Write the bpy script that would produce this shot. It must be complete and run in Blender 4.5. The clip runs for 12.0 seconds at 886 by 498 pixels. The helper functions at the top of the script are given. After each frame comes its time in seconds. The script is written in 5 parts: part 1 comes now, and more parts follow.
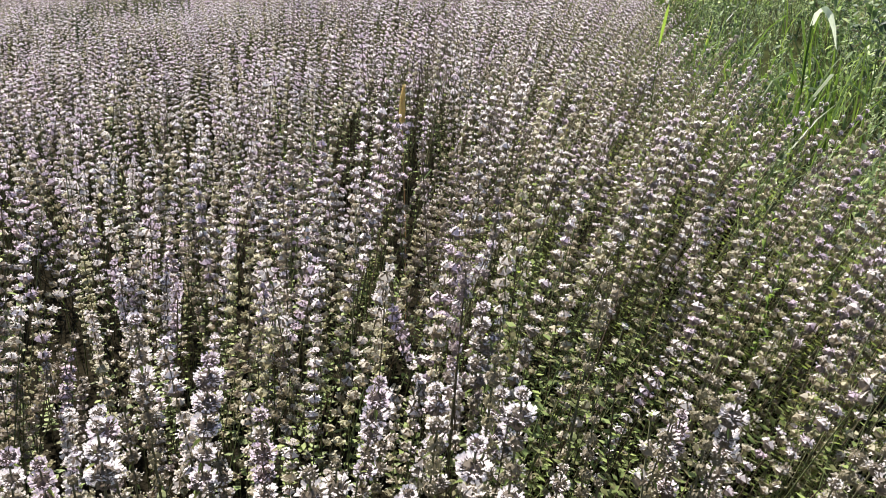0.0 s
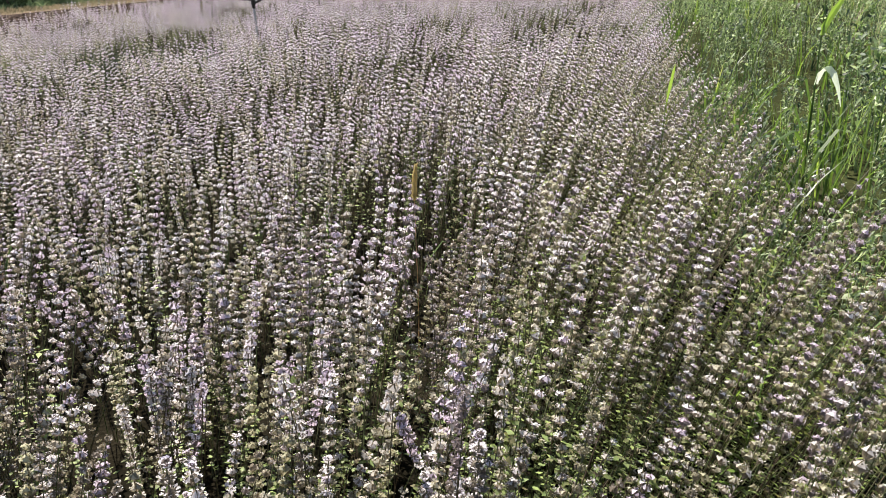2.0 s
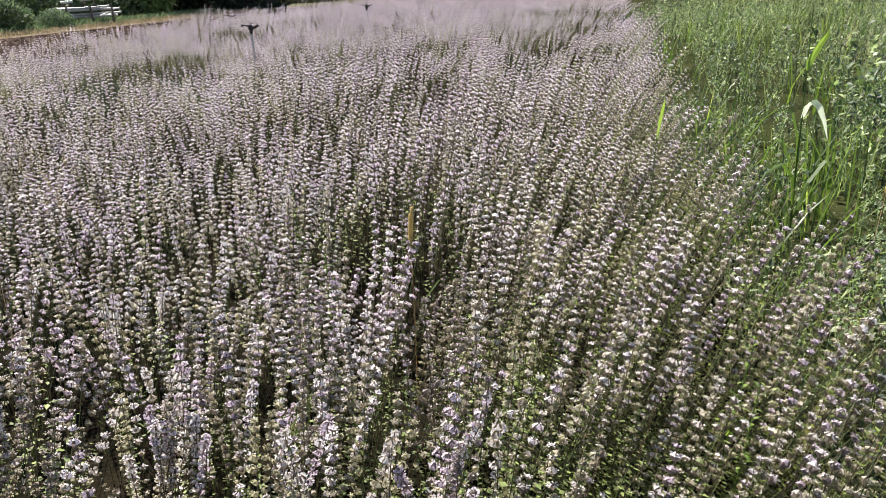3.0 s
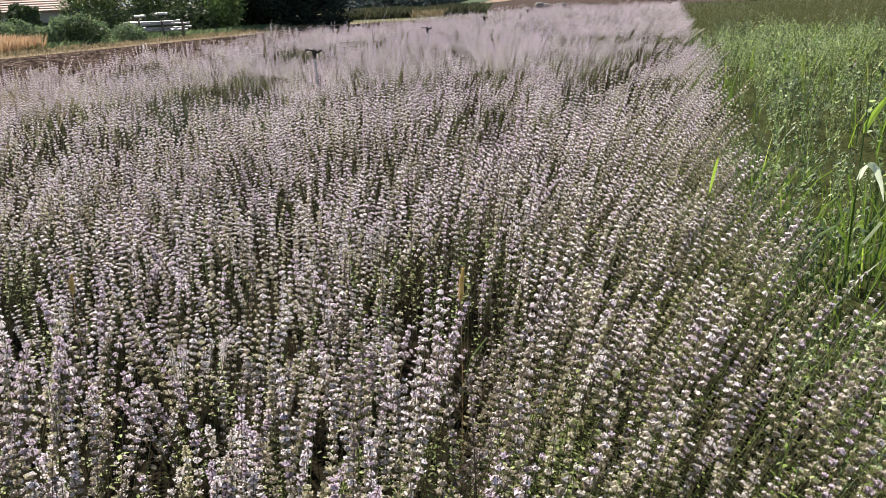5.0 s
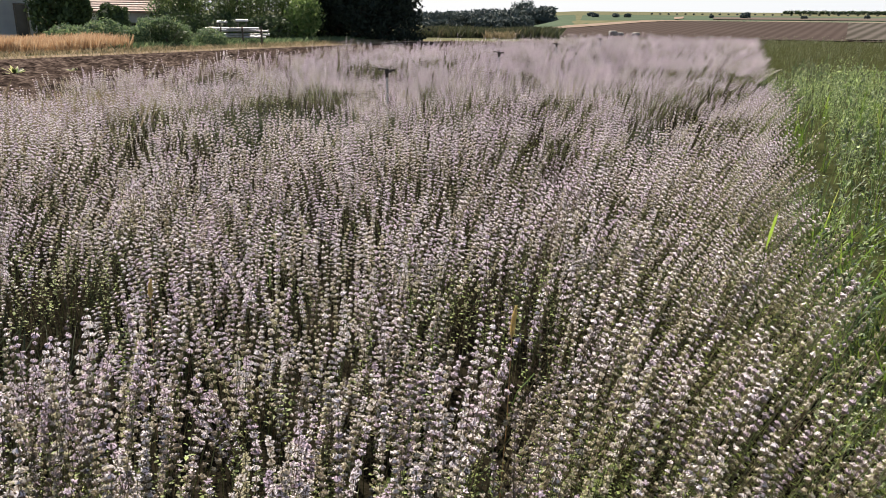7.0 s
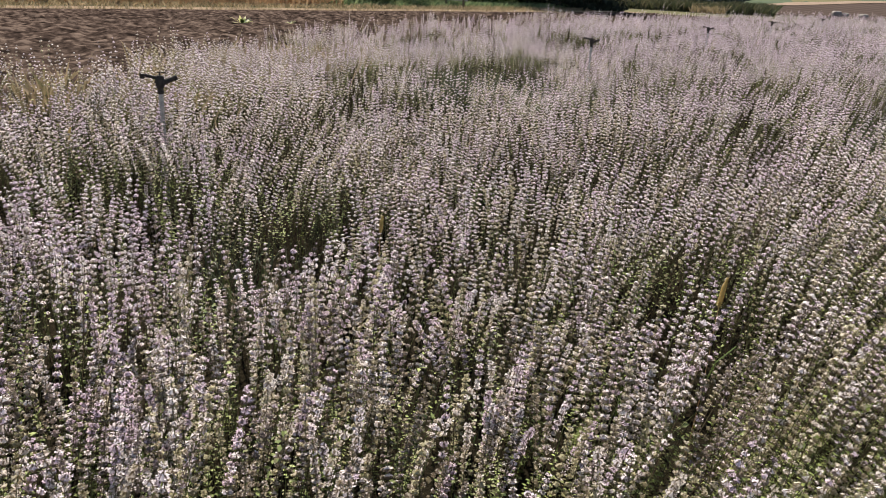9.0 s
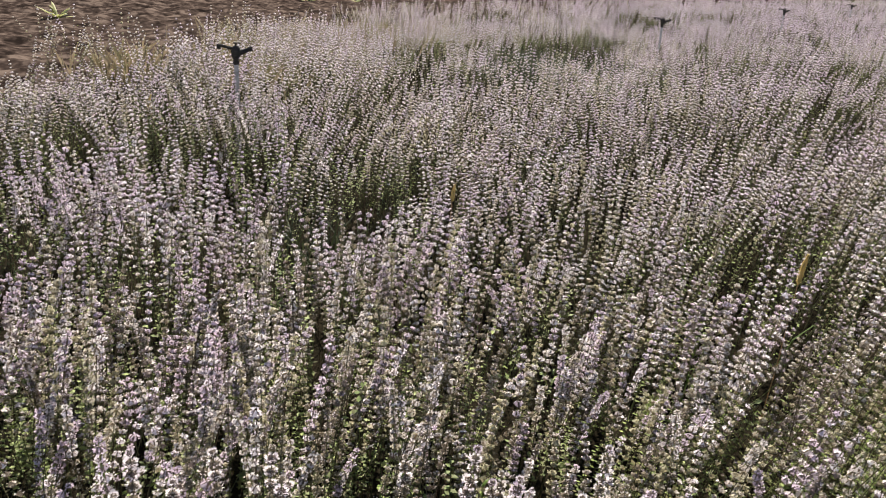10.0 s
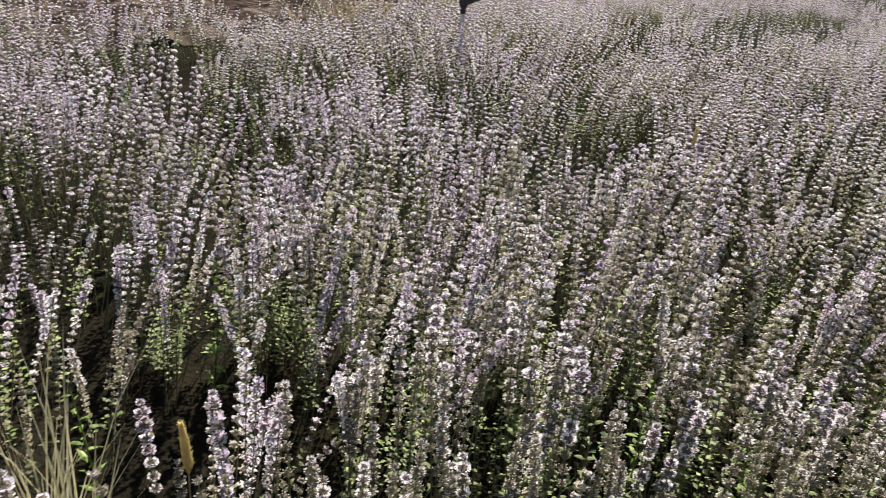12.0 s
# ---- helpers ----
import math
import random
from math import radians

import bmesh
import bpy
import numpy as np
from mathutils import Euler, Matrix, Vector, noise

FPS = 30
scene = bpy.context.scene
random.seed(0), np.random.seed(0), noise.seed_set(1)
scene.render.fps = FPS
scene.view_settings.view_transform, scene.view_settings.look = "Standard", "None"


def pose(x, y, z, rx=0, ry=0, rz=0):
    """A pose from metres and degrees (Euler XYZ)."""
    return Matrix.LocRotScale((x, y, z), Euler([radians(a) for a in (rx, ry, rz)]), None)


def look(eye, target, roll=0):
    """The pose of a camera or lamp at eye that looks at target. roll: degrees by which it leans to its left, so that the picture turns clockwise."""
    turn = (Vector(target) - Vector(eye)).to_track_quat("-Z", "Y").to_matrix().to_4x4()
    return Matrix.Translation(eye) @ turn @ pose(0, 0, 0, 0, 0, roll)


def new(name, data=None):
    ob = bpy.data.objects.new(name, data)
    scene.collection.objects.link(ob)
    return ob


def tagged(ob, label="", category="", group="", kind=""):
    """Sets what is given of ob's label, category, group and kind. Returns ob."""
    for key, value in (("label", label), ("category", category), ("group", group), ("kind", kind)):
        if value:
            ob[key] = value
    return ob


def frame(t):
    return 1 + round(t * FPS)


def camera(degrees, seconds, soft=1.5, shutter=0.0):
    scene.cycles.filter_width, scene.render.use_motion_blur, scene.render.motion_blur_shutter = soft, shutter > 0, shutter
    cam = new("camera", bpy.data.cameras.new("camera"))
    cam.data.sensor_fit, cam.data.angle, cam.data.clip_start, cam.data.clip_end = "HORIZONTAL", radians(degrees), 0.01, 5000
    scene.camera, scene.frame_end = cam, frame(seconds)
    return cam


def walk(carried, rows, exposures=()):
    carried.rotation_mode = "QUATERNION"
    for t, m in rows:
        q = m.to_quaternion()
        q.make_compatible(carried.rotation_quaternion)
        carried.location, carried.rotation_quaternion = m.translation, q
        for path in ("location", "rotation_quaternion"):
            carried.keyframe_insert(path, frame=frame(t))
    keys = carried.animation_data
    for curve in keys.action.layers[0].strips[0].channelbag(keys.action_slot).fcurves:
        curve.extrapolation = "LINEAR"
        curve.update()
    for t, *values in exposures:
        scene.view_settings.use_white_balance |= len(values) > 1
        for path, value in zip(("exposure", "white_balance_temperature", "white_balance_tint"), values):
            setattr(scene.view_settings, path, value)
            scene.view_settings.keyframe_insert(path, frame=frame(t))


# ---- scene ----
cam = camera(59.4, 12.0, soft=0.9, shutter=0.25)
# seconds, eye x y z, yaw, pitch, roll
PATH = [
    (0, -0.034, 0.146, 0.900, -0.38, -21.73, -1.90),
    (0.5, -0.024, 0.141, 0.938, 0.24, -21.38, -2.63),
    (1, -0.013, 0.134, 0.987, 0.83, -21.39, -2.86),
    (1.5, -0.010, 0.128, 1.020, 1.20, -20.98, -2.78),
    (2, -0.004, 0.118, 1.051, 1.25, -20.41, -2.88),
    (2.5, 0.004, 0.110, 1.081, 0.92, -19.71, -3.18),
    (2.7, 0.005, 0.103, 1.099, 0.84, -19.38, -3.27),
    (4.3, 0.015, 0.079, 1.213, 3.58, -18.99, -3.71),
    (4.5, 0.017, 0.073, 1.227, 3.88, -18.73, -3.32),
    (5, 0.018, 0.062, 1.259, 5.06, -17.98, -2.69),
    (5.5, 0.021, 0.053, 1.276, 6.46, -18.67, -1.65),
    (6, 0.025, 0.032, 1.306, 7.90, -18.67, -1.12),
    (6.5, 0.032, 0.011, 1.328, 8.59, -17.19, -0.16),
    (6.7, 0.028, 0.004, 1.329, 8.73, -16.63, 0.23),
    (8.3, -0.031, -0.174, 1.366, 16.95, -17.74, 2.21),
    (8.5, -0.045, -0.185, 1.345, 19.06, -18.14, 2.50),
    (9, -0.061, -0.215, 1.336, 22.42, -19.25, 3.03),
    (9.5, -0.078, -0.235, 1.322, 24.62, -19.92, 3.31),
    (10, -0.092, -0.265, 1.294, 26.71, -20.74, 3.40),
    (10.5, -0.115, -0.306, 1.260, 29.29, -21.89, 3.36),
    (11, -0.150, -0.348, 1.215, 32.27, -22.86, 3.60),
    (11.5, -0.186, -0.394, 1.176, 35.42, -23.13, 3.93),
    (12, -0.217, -0.442, 1.134, 39.80, -22.92, 4.29),
]
walk(cam, [(t, pose(x, y, z, 90 + p, 0, w) @ pose(0, 0, 0, 0, 0, r)) for t, x, y, z, w, p, r in PATH],
     exposures=[(0.0, 1.42, 6340, 10), (2.5, 1.43, 6310, 10), (4.5, 1.38, 6420, 11), (6.0, 1.36, 6580, 11.5), (8.5, 1.18, 6790, 13), (10.0, 1.29, 6640, 11.5), (12.0, 1.37, 6330, 10)])

# ---- light: high sun ahead and to the left of the walk, thin bright sky ----
SUN_BEARING, SUN_HEIGHT = -28.0, 47.0
world = bpy.data.worlds.new("sky")
scene.world = world
world.use_nodes = True
wn = world.node_tree.nodes
wn.clear()
sky = wn.new("ShaderNodeTexSky")
sky.sky_type, sky.sun_disc = "NISHITA", False
sky.sun_elevation, sky.sun_rotation = radians(SUN_HEIGHT), radians(SUN_BEARING)
sky.air_density, sky.dust_density, sky.ozone_density = 1.0, 0.6, 1.5
back = wn.new("ShaderNodeBackground")
back.inputs["Strength"].default_value = 0.050
wout = wn.new("ShaderNodeOutputWorld")
# pale haze low over the horizon
wc = wn.new("ShaderNodeTexCoord")
wsep = wn.new("ShaderNodeSeparateXYZ")
wlow = wn.new("ShaderNodeMapRange")
wlow.inputs["From Min"].default_value, wlow.inputs["From Max"].default_value = 0.0, 0.3
wlow.inputs["To Min"].default_value, wlow.inputs["To Max"].default_value = 0.85, 0.0
whaze = wn.new("ShaderNodeMixRGB")
whaze.inputs[2].default_value = (7.6, 8.2, 9.0, 1)
world.node_tree.links.new(wc.outputs["Generated"], wsep.inputs[0])
world.node_tree.links.new(wsep.outputs["Z"], wlow.inputs["Value"])
world.node_tree.links.new(wlow.outputs[0], whaze.inputs[0])
world.node_tree.links.new(sky.outputs[0], whaze.inputs[1])
world.node_tree.links.new(whaze.outputs[0], back.inputs[0])
world.node_tree.links.new(back.outputs[0], wout.inputs[0])
sun_data = bpy.data.lights.new("sun", "SUN")
sun_data.energy, sun_data.angle, sun_data.color = 5.0, radians(0.55), (1.0, 0.93, 0.82)
sun = new("sun", sun_data)
sb, sh = radians(SUN_BEARING), radians(SUN_HEIGHT)
sun_at = Vector((math.sin(sb) * math.cos(sh), math.cos(sb) * math.cos(sh), math.sin(sh))) * 60
sun.matrix_world = look(sun_at, (0, 0, 0))
tagged(sun, "bright warm sun high in a hazy sky", "sun", kind="structure")

# ---- materials ----


def material(name):
    m = bpy.data.materials.new(name)
    m.use_nodes = True
    n = m.node_tree.nodes
    n.clear()
    out = n.new("ShaderNodeOutputMaterial")
    return m, n, m.node_tree.links, out


def ramp(n, stops):
    r = n.new("ShaderNodeValToRGB")
    e = r.color_ramp.elements
    while len(e) > 1:
        e.remove(e[-1])
    e[0].position, e[0].color = stops[0][0], (*stops[0][1], 1)
    for p, c in stops[1:]:
        k = e.new(p)
        k.color = (*c, 1)
    return r


def plant_material(name, stops, source="tone", through_light=0.35, rough=0.6, glow=(1.0, 1.0, 1.0), mottle=60.0, amount=0.25):
    """Leafy surface: colour by a per-plant tone (or each island's chance), fine mottling, light passing through."""
    m, n, links, out = material(name)
    if source == "island":
        g = n.new("ShaderNodeNewGeometry")
        fac = g.outputs["Random Per Island"]
    elif source == "object":
        g = n.new("ShaderNodeObjectInfo")
        fac = g.outputs["Random"]
    else:
        g = n.new("ShaderNodeAttribute")
        g.attribute_name = source
        fac = g.outputs["Fac"]
    r = ramp(n, stops)
    links.new(fac, r.inputs[0])
    tc = n.new("ShaderNodeTexCoord")
    tex = n.new("ShaderNodeTexNoise")
    tex.inputs["Scale"].default_value = mottle
    tex.inputs["Detail"].default_value = 2
    links.new(tc.outputs["Object"], tex.inputs["Vector"])
    vary = n.new("ShaderNodeMapRange")
    vary.inputs["To Min"].default_value, vary.inputs["To Max"].default_value = 1 - amount, 1 + amount
    links.new(tex.outputs["Fac"], vary.inputs["Value"])
    hsv = n.new("ShaderNodeHueSaturation")
    links.new(vary.outputs[0], hsv.inputs["Value"])
    links.new(r.outputs[0], hsv.inputs["Color"])
    p = n.new("ShaderNodeBsdfPrincipled")
    p.inputs["Roughness"].default_value = rough
    p.inputs["Specular IOR Level"].default_value = 0.3
    links.new(hsv.outputs[0], p.inputs["Base Color"])
    tr = n.new("ShaderNodeBsdfTranslucent")
    tint = n.new("ShaderNodeMixRGB")
    tint.blend_type = "MULTIPLY"
    tint.inputs[0].default_value = 1.0
    tint.inputs[2].default_value = (*glow, 1)
    links.new(hsv.outputs[0], tint.inputs[1])
    links.new(tint.outputs[0], tr.inputs["Color"])
    mix = n.new("ShaderNodeMixShader")
    mix.inputs[0].default_value = through_light
    links.new(p.outputs[0], mix.inputs[1])
    links.new(tr.outputs[0], mix.inputs[2])
    links.new(mix.outputs[0], out.inputs[0])
    return m


def ground_material(name, stops, scale=3.0, fine=40.0, bump=0.6, rough=0.9, stretch=(1, 1, 1), turn=0.0):
    """Earth: two scales of noise for colour, fine noise for relief."""
    m, n, links, out = material(name)
    tc = n.new("ShaderNodeTexCoord")
    mp = n.new("ShaderNodeMapping")
    mp.inputs["Scale"].default_value = stretch
    mp.inputs["Rotation"].default_value = (0, 0, radians(turn))
    links.new(tc.outputs["Object"], mp.inputs["Vector"])
    a = n.new("ShaderNodeTexNoise")
    a.inputs["Scale"].default_value, a.inputs["Detail"].default_value = scale, 5
    b = n.new("ShaderNodeTexNoise")
    b.inputs["Scale"].default_value, b.inputs["Detail"].default_value = fine, 4
    links.new(mp.outputs[0], a.inputs["Vector"])
    links.new(mp.outputs[0], b.inputs["Vector"])
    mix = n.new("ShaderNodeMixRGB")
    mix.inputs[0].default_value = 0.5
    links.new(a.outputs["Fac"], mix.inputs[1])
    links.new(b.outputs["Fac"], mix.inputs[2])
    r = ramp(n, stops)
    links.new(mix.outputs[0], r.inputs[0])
    p = n.new("ShaderNodeBsdfPrincipled")
    p.inputs["Roughness"].default_value = rough
    p.inputs["Specular IOR Level"].default_value = 0.0
    links.new(r.outputs[0], p.inputs["Base Color"])
    bp = n.new("ShaderNodeBump")
    bp.inputs["Strength"].default_value, bp.inputs["Distance"].default_value = bump, 0.04
    links.new(mix.outputs[0], bp.inputs["Height"])
    links.new(bp.outputs[0], p.inputs["Normal"])
    links.new(p.outputs[0], out.inputs[0])
    return m


def solid_material(name, dark, light, scale=20.0, rough=0.6, metal=0.0, bump=0.2):
    m, n, links, out = material(name)
    tc = n.new("ShaderNodeTexCoord")
    a = n.new("ShaderNodeTexNoise")
    a.inputs["Scale"].default_value, a.inputs["Detail"].default_value = scale, 5
    links.new(tc.outputs["Object"], a.inputs["Vector"])
    r = ramp(n, [(0.3, dark), (0.7, light)])
    links.new(a.outputs["Fac"], r.inputs[0])
    p = n.new("ShaderNodeBsdfPrincipled")
    p.inputs["Roughness"].default_value, p.inputs["Metallic"].default_value = rough, metal
    links.new(r.outputs[0], p.inputs["Base Color"])
    bp = n.new("ShaderNodeBump")
    bp.inputs["Strength"].default_value, bp.inputs["Distance"].default_value = bump, 0.01
    links.new(a.outputs["Fac"], bp.inputs["Height"])
    links.new(bp.outputs[0], p.inputs["Normal"])
    links.new(p.outputs[0], out.inputs[0])
    return m


M_FLORET = plant_material("mint_floret", [(0.0, (0.52, 0.49, 0.33)), (0.28, (0.58, 0.53, 0.43)), (0.50, (0.70, 0.64, 0.62)), (0.68, (0.89, 0.84, 0.84)),
                                         (0.88, (0.90, 0.83, 0.89)), (1.0, (0.72, 0.60, 0.70))], through_light=0.48)
M_CALYX = plant_material("mint_calyx", [(0.0, (0.31, 0.28, 0.175)), (0.35, (0.27, 0.225, 0.16)), (0.7, (0.20, 0.165, 0.135)), (1.0, (0.19, 0.155, 0.15))], through_light=0.4)
M_SPENT = plant_material("spent_calyx", [(0.0, (0.24, 0.22, 0.13)), (0.4, (0.19, 0.16, 0.11)), (1.0, (0.12, 0.09, 0.085))], through_light=0.35)
M_LEAF = plant_material("mint_leaf", [(0.0, (0.20, 0.18, 0.09)), (0.3, (0.185, 0.205, 0.085)), (0.65, (0.215, 0.28, 0.10)), (1.0, (0.37, 0.45, 0.155))],
                        source="island", through_light=0.42, glow=(1.1, 1.12, 0.75))
M_STEM = plant_material("mint_stem", [(0.0, (0.11, 0.075, 0.05)), (0.5, (0.11, 0.105, 0.055)), (1.0, (0.11, 0.14, 0.05))], source="island", through_light=0.1)
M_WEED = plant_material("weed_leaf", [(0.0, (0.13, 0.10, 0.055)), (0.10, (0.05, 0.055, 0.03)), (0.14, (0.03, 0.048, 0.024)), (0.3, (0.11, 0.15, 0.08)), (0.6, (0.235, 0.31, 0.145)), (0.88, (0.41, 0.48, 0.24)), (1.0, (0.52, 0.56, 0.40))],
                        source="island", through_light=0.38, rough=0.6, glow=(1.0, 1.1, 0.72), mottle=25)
# darker copy of the weed leaf, with the shade of gaps in its colour
M_WEED_SHADE = plant_material("shaded_weed_leaf", [(0.0, (0.09, 0.075, 0.045)), (0.12, (0.022, 0.038, 0.02)), (0.6, (0.055, 0.09, 0.045)), (0.9, (0.11, 0.165, 0.08)), (1.0, (0.26, 0.30, 0.19))],
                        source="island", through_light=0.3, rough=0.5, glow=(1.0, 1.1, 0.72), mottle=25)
M_FARCROP = plant_material("dull_crop_leaf", [(0.0, (0.095, 0.11, 0.052)), (1.0, (0.18, 0.19, 0.10))], source="island", through_light=0.25, mottle=4)
M_BLADE = plant_material("grass_blade", [(0.0, (0.055, 0.095, 0.026)), (0.6, (0.12, 0.18, 0.048)), (0.9, (0.25, 0.33, 0.085)), (1.0, (0.38, 0.36, 0.20))],
                         source="island", through_light=0.45, rough=0.4, glow=(1.12, 1.22, 0.62))
M_BRIGHT = plant_material("bright_grass", [(0.0, (0.14, 0.22, 0.05)), (0.6, (0.22, 0.32, 0.075)), (1.0, (0.36, 0.43, 0.14))], source="object", through_light=0.5, rough=0.45, glow=(1.1, 1.15, 0.6))
# dark blades that imitate mint stalks in shade
M_SHADE_TUFT = plant_material("shade_tuft_blade", [(0.0, (0.035, 0.05, 0.02)), (1.0, (0.07, 0.085, 0.035))], source="island", through_light=0.2)
M_STRAW = plant_material("dry_grass", [(0.0, (0.36, 0.225, 0.13)), (0.5, (0.54, 0.37, 0.225)), (1.0, (0.64, 0.48, 0.32))], source="island", through_light=0.3)
M_SEED = plant_material("seed_head", [(0.0, (0.62, 0.47, 0.17)), (1.0, (0.76, 0.64, 0.32))], source="island", through_light=0.5)
M_TREE = plant_material("tree_leaf", [(0.0, (0.035, 0.055, 0.02)), (0.6, (0.055, 0.085, 0.03)), (1.0, (0.09, 0.13, 0.04))], source="island", through_light=0.12, mottle=3)
# greyed leaf for far trees and shrubs, distance haze mixed into the colour
M_HAZED_TREE = plant_material("hazed_tree_leaf", [(0.0, (0.05, 0.068, 0.064)), (1.0, (0.10, 0.122, 0.112))], source="island", through_light=0.06, rough=0.9, mottle=3)
M_BUSH = plant_material("bush_leaf", [(0.0, (0.07, 0.12, 0.06)), (0.6, (0.15, 0.21, 0.10)), (1.0, (0.26, 0.31, 0.16))], source="island", through_light=0.3, mottle=3)
M_REED = plant_material("reed_leaf", [(0.0, (0.09, 0.15, 0.04)), (0.6, (0.16, 0.24, 0.07)), (1.0, (0.28, 0.34, 0.12))], source="island", through_light=0.4, mottle=3)
# leaves nearly black: the shade of a backlit crown painted in
M_BACKLIT_TREE = plant_material("backlit_tree_leaf", [(0.0, (0.010, 0.016, 0.010)), (1.0, (0.026, 0.038, 0.020))], source="island", through_light=0.05, rough=0.85, mottle=3)
M_VALLEY = plant_material("valley_crop_leaf", [(0.0, (0.05, 0.06, 0.03)), (0.7, (0.09, 0.10, 0.05)), (1.0, (0.17, 0.14, 0.085))], source="island", through_light=0.2, mottle=3)
M_VERGE = plant_material("verge_grass", [(0.0, (0.14, 0.13, 0.07)), (0.5, (0.28, 0.22, 0.13)), (1.0, (0.44, 0.35, 0.23))], source="island", through_light=0.3)
M_BARK = solid_material("bark", (0.05, 0.04, 0.03), (0.14, 0.11, 0.085), 9, 0.9, 0, 0.8)
# near-black: the shade in gaps of the stand is put into this colour
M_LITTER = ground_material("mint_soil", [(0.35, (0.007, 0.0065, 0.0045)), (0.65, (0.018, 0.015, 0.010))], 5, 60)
M_GROUND = ground_material("open_ground", [(0.35, (0.075, 0.083, 0.048)), (0.65, (0.145, 0.135, 0.085))], 0.05, 1.2, 0.2)
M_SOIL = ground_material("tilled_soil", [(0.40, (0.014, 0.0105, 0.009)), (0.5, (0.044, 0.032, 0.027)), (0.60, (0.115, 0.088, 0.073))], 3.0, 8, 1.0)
M_PATH = ground_material("dirt_path", [(0.3, (0.15, 0.11, 0.078)), (0.7, (0.28, 0.22, 0.16))], 0.8, 14, 0.4)
M_GREENSOIL = ground_material("green_floor", [(0.35, (0.018, 0.02, 0.009)), (0.65, (0.045, 0.05, 0.02))], 2, 30, 0.5)
M_RUST = solid_material("sprinkler_brass", (0.014, 0.012, 0.011), (0.045, 0.036, 0.03), 60, 0.75, 0.2)
M_GALV = solid_material("galvanised_pipe", (0.24, 0.25, 0.26), (0.42, 0.43, 0.44), 30, 0.45, 0.6)

# ---- mesh helpers ----
rng = np.random.default_rng(7)


def mesh_object(name, V, T, mats, idx=None, tone=None, smooth=False):
    """One mesh object from arrays of vertices and triangles."""
    me = bpy.data.meshes.new(name)
    V, T = np.asarray(V, np.float32), np.asarray(T, np.int32)
    me.vertices.add(len(V))
    me.vertices.foreach_set("co", V.ravel())
    me.loops.add(T.size)
    me.loops.foreach_set("vertex_index", T.ravel())
    me.polygons.add(len(T))
    me.polygons.foreach_set("loop_start", np.arange(0, T.size, 3, dtype=np.int32))
    if idx is not None:
        me.polygons.foreach_set("material_index", np.asarray(idx, np.int32))
    if tone is not None:
        me.attributes.new("tone", "FLOAT", "POINT").data.foreach_set("value", np.asarray(tone, np.float32))
    for m in mats:
        me.materials.append(m)
    me.update(calc_edges=True)
    if smooth:
        me.polygons.foreach_set("use_smooth", np.ones(len(T), bool))
    return new(name, me)


def part(name, bm, mat, parent=None, label=""):
    """Links a bmesh as one mesh object under a thing or part."""
    me = bpy.data.meshes.new(name)
    bm.to_mesh(me)
    bm.free()
    me.materials.append(mat)
    ob = new(name, me)
    ob.parent = parent
    return tagged(ob, label)


def empty(name, m, label, category, group="", kind=""):
    ob = new(name)
    ob.matrix_world = m
    return tagged(ob, label, category, group, kind)


def tube(bm, pts, radii, sides=8):
    """A tapered tube through points, closed at both ends."""
    rings = []
    pts = [Vector(p) for p in pts]
    for i, p in enumerate(pts):
        d = (pts[min(i + 1, len(pts) - 1)] - pts[max(i - 1, 0)]).normalized()
        a = d.orthogonal().normalized()
        b = d.cross(a)
        rings.append([bm.verts.new(p + radii[i] * (math.cos(k * math.tau / sides) * a + math.sin(k * math.tau / sides) * b)) for k in range(sides)])
    for r, s in zip(rings, rings[1:]):
        for k in range(sides):
            bm.faces.new((r[k], r[(k + 1) % sides], s[(k + 1) % sides], s[k]))
    bm.faces.new(rings[0][::-1])
    bm.faces.new(rings[-1])
    return bm


def box(bm, size, at=(0, 0, 0), bevel=0.0):
    g = bmesh.ops.create_cube(bm, size=1.0, matrix=Matrix.Translation(at) @ Matrix.Diagonal((*size, 1)))
    if bevel:
        es = list({e for v in g["verts"] for e in v.link_edges})
        bmesh.ops.bevel(bm, geom=es, offset=bevel, segments=2, affect="EDGES", profile=0.5)
    return bm


def blade(bm, pts, widths, side=(1, 0, 0), fold=0.25):
    """A folded grass blade or leaf along points: two strips meeting at a sunken midrib."""
    side = Vector(side).normalized()
    rows = []
    pts = [Vector(p) for p in pts]
    for i, p in enumerate(pts):
        d = (pts[min(i + 1, len(pts) - 1)] - pts[max(i - 1, 0)]).normalized()
        up = side.cross(d).normalized()
        w = widths[i] / 2
        rows.append([bm.verts.new(p - side * w + up * w * fold), bm.verts.new(p), bm.verts.new(p + side * w + up * w * fold)])
    for r, s in zip(rows, rows[1:]):
        bm.faces.new((r[0], r[1], s[1], s[0]))
        bm.faces.new((r[1], r[2], s[2], s[1]))
    return bm


_LAT = np.random.default_rng(3).random((64, 64))


def lumps(x, y, size):
    """Smooth random field from 0 to 1 over the plan, with lumps of that size in metres."""
    u, v = np.asarray(x) / size + 31.3, np.asarray(y) / size + 17.7
    i, j = np.floor(u).astype(int), np.floor(v).astype(int)
    a, b = u - i, v - j
    a, b = a * a * (3 - 2 * a), b * b * (3 - 2 * b)
    g = lambda p, q: _LAT[p % 64, q % 64]
    return (g(i, j) * (1 - a) + g(i + 1, j) * a) * (1 - b) + (g(i, j + 1) * (1 - a) + g(i + 1, j + 1) * a) * b


def smooth01(x):
    x = np.clip(x, 0, 1)
    return x * x * (3 - 2 * x)


# ---- plan ----
LEFT_Y = [-8, 3.0, 4.5, 6.0, 9.0, 15.0, 20.5, 26.0, 30.0, 35.0, 41.0, 44.0]
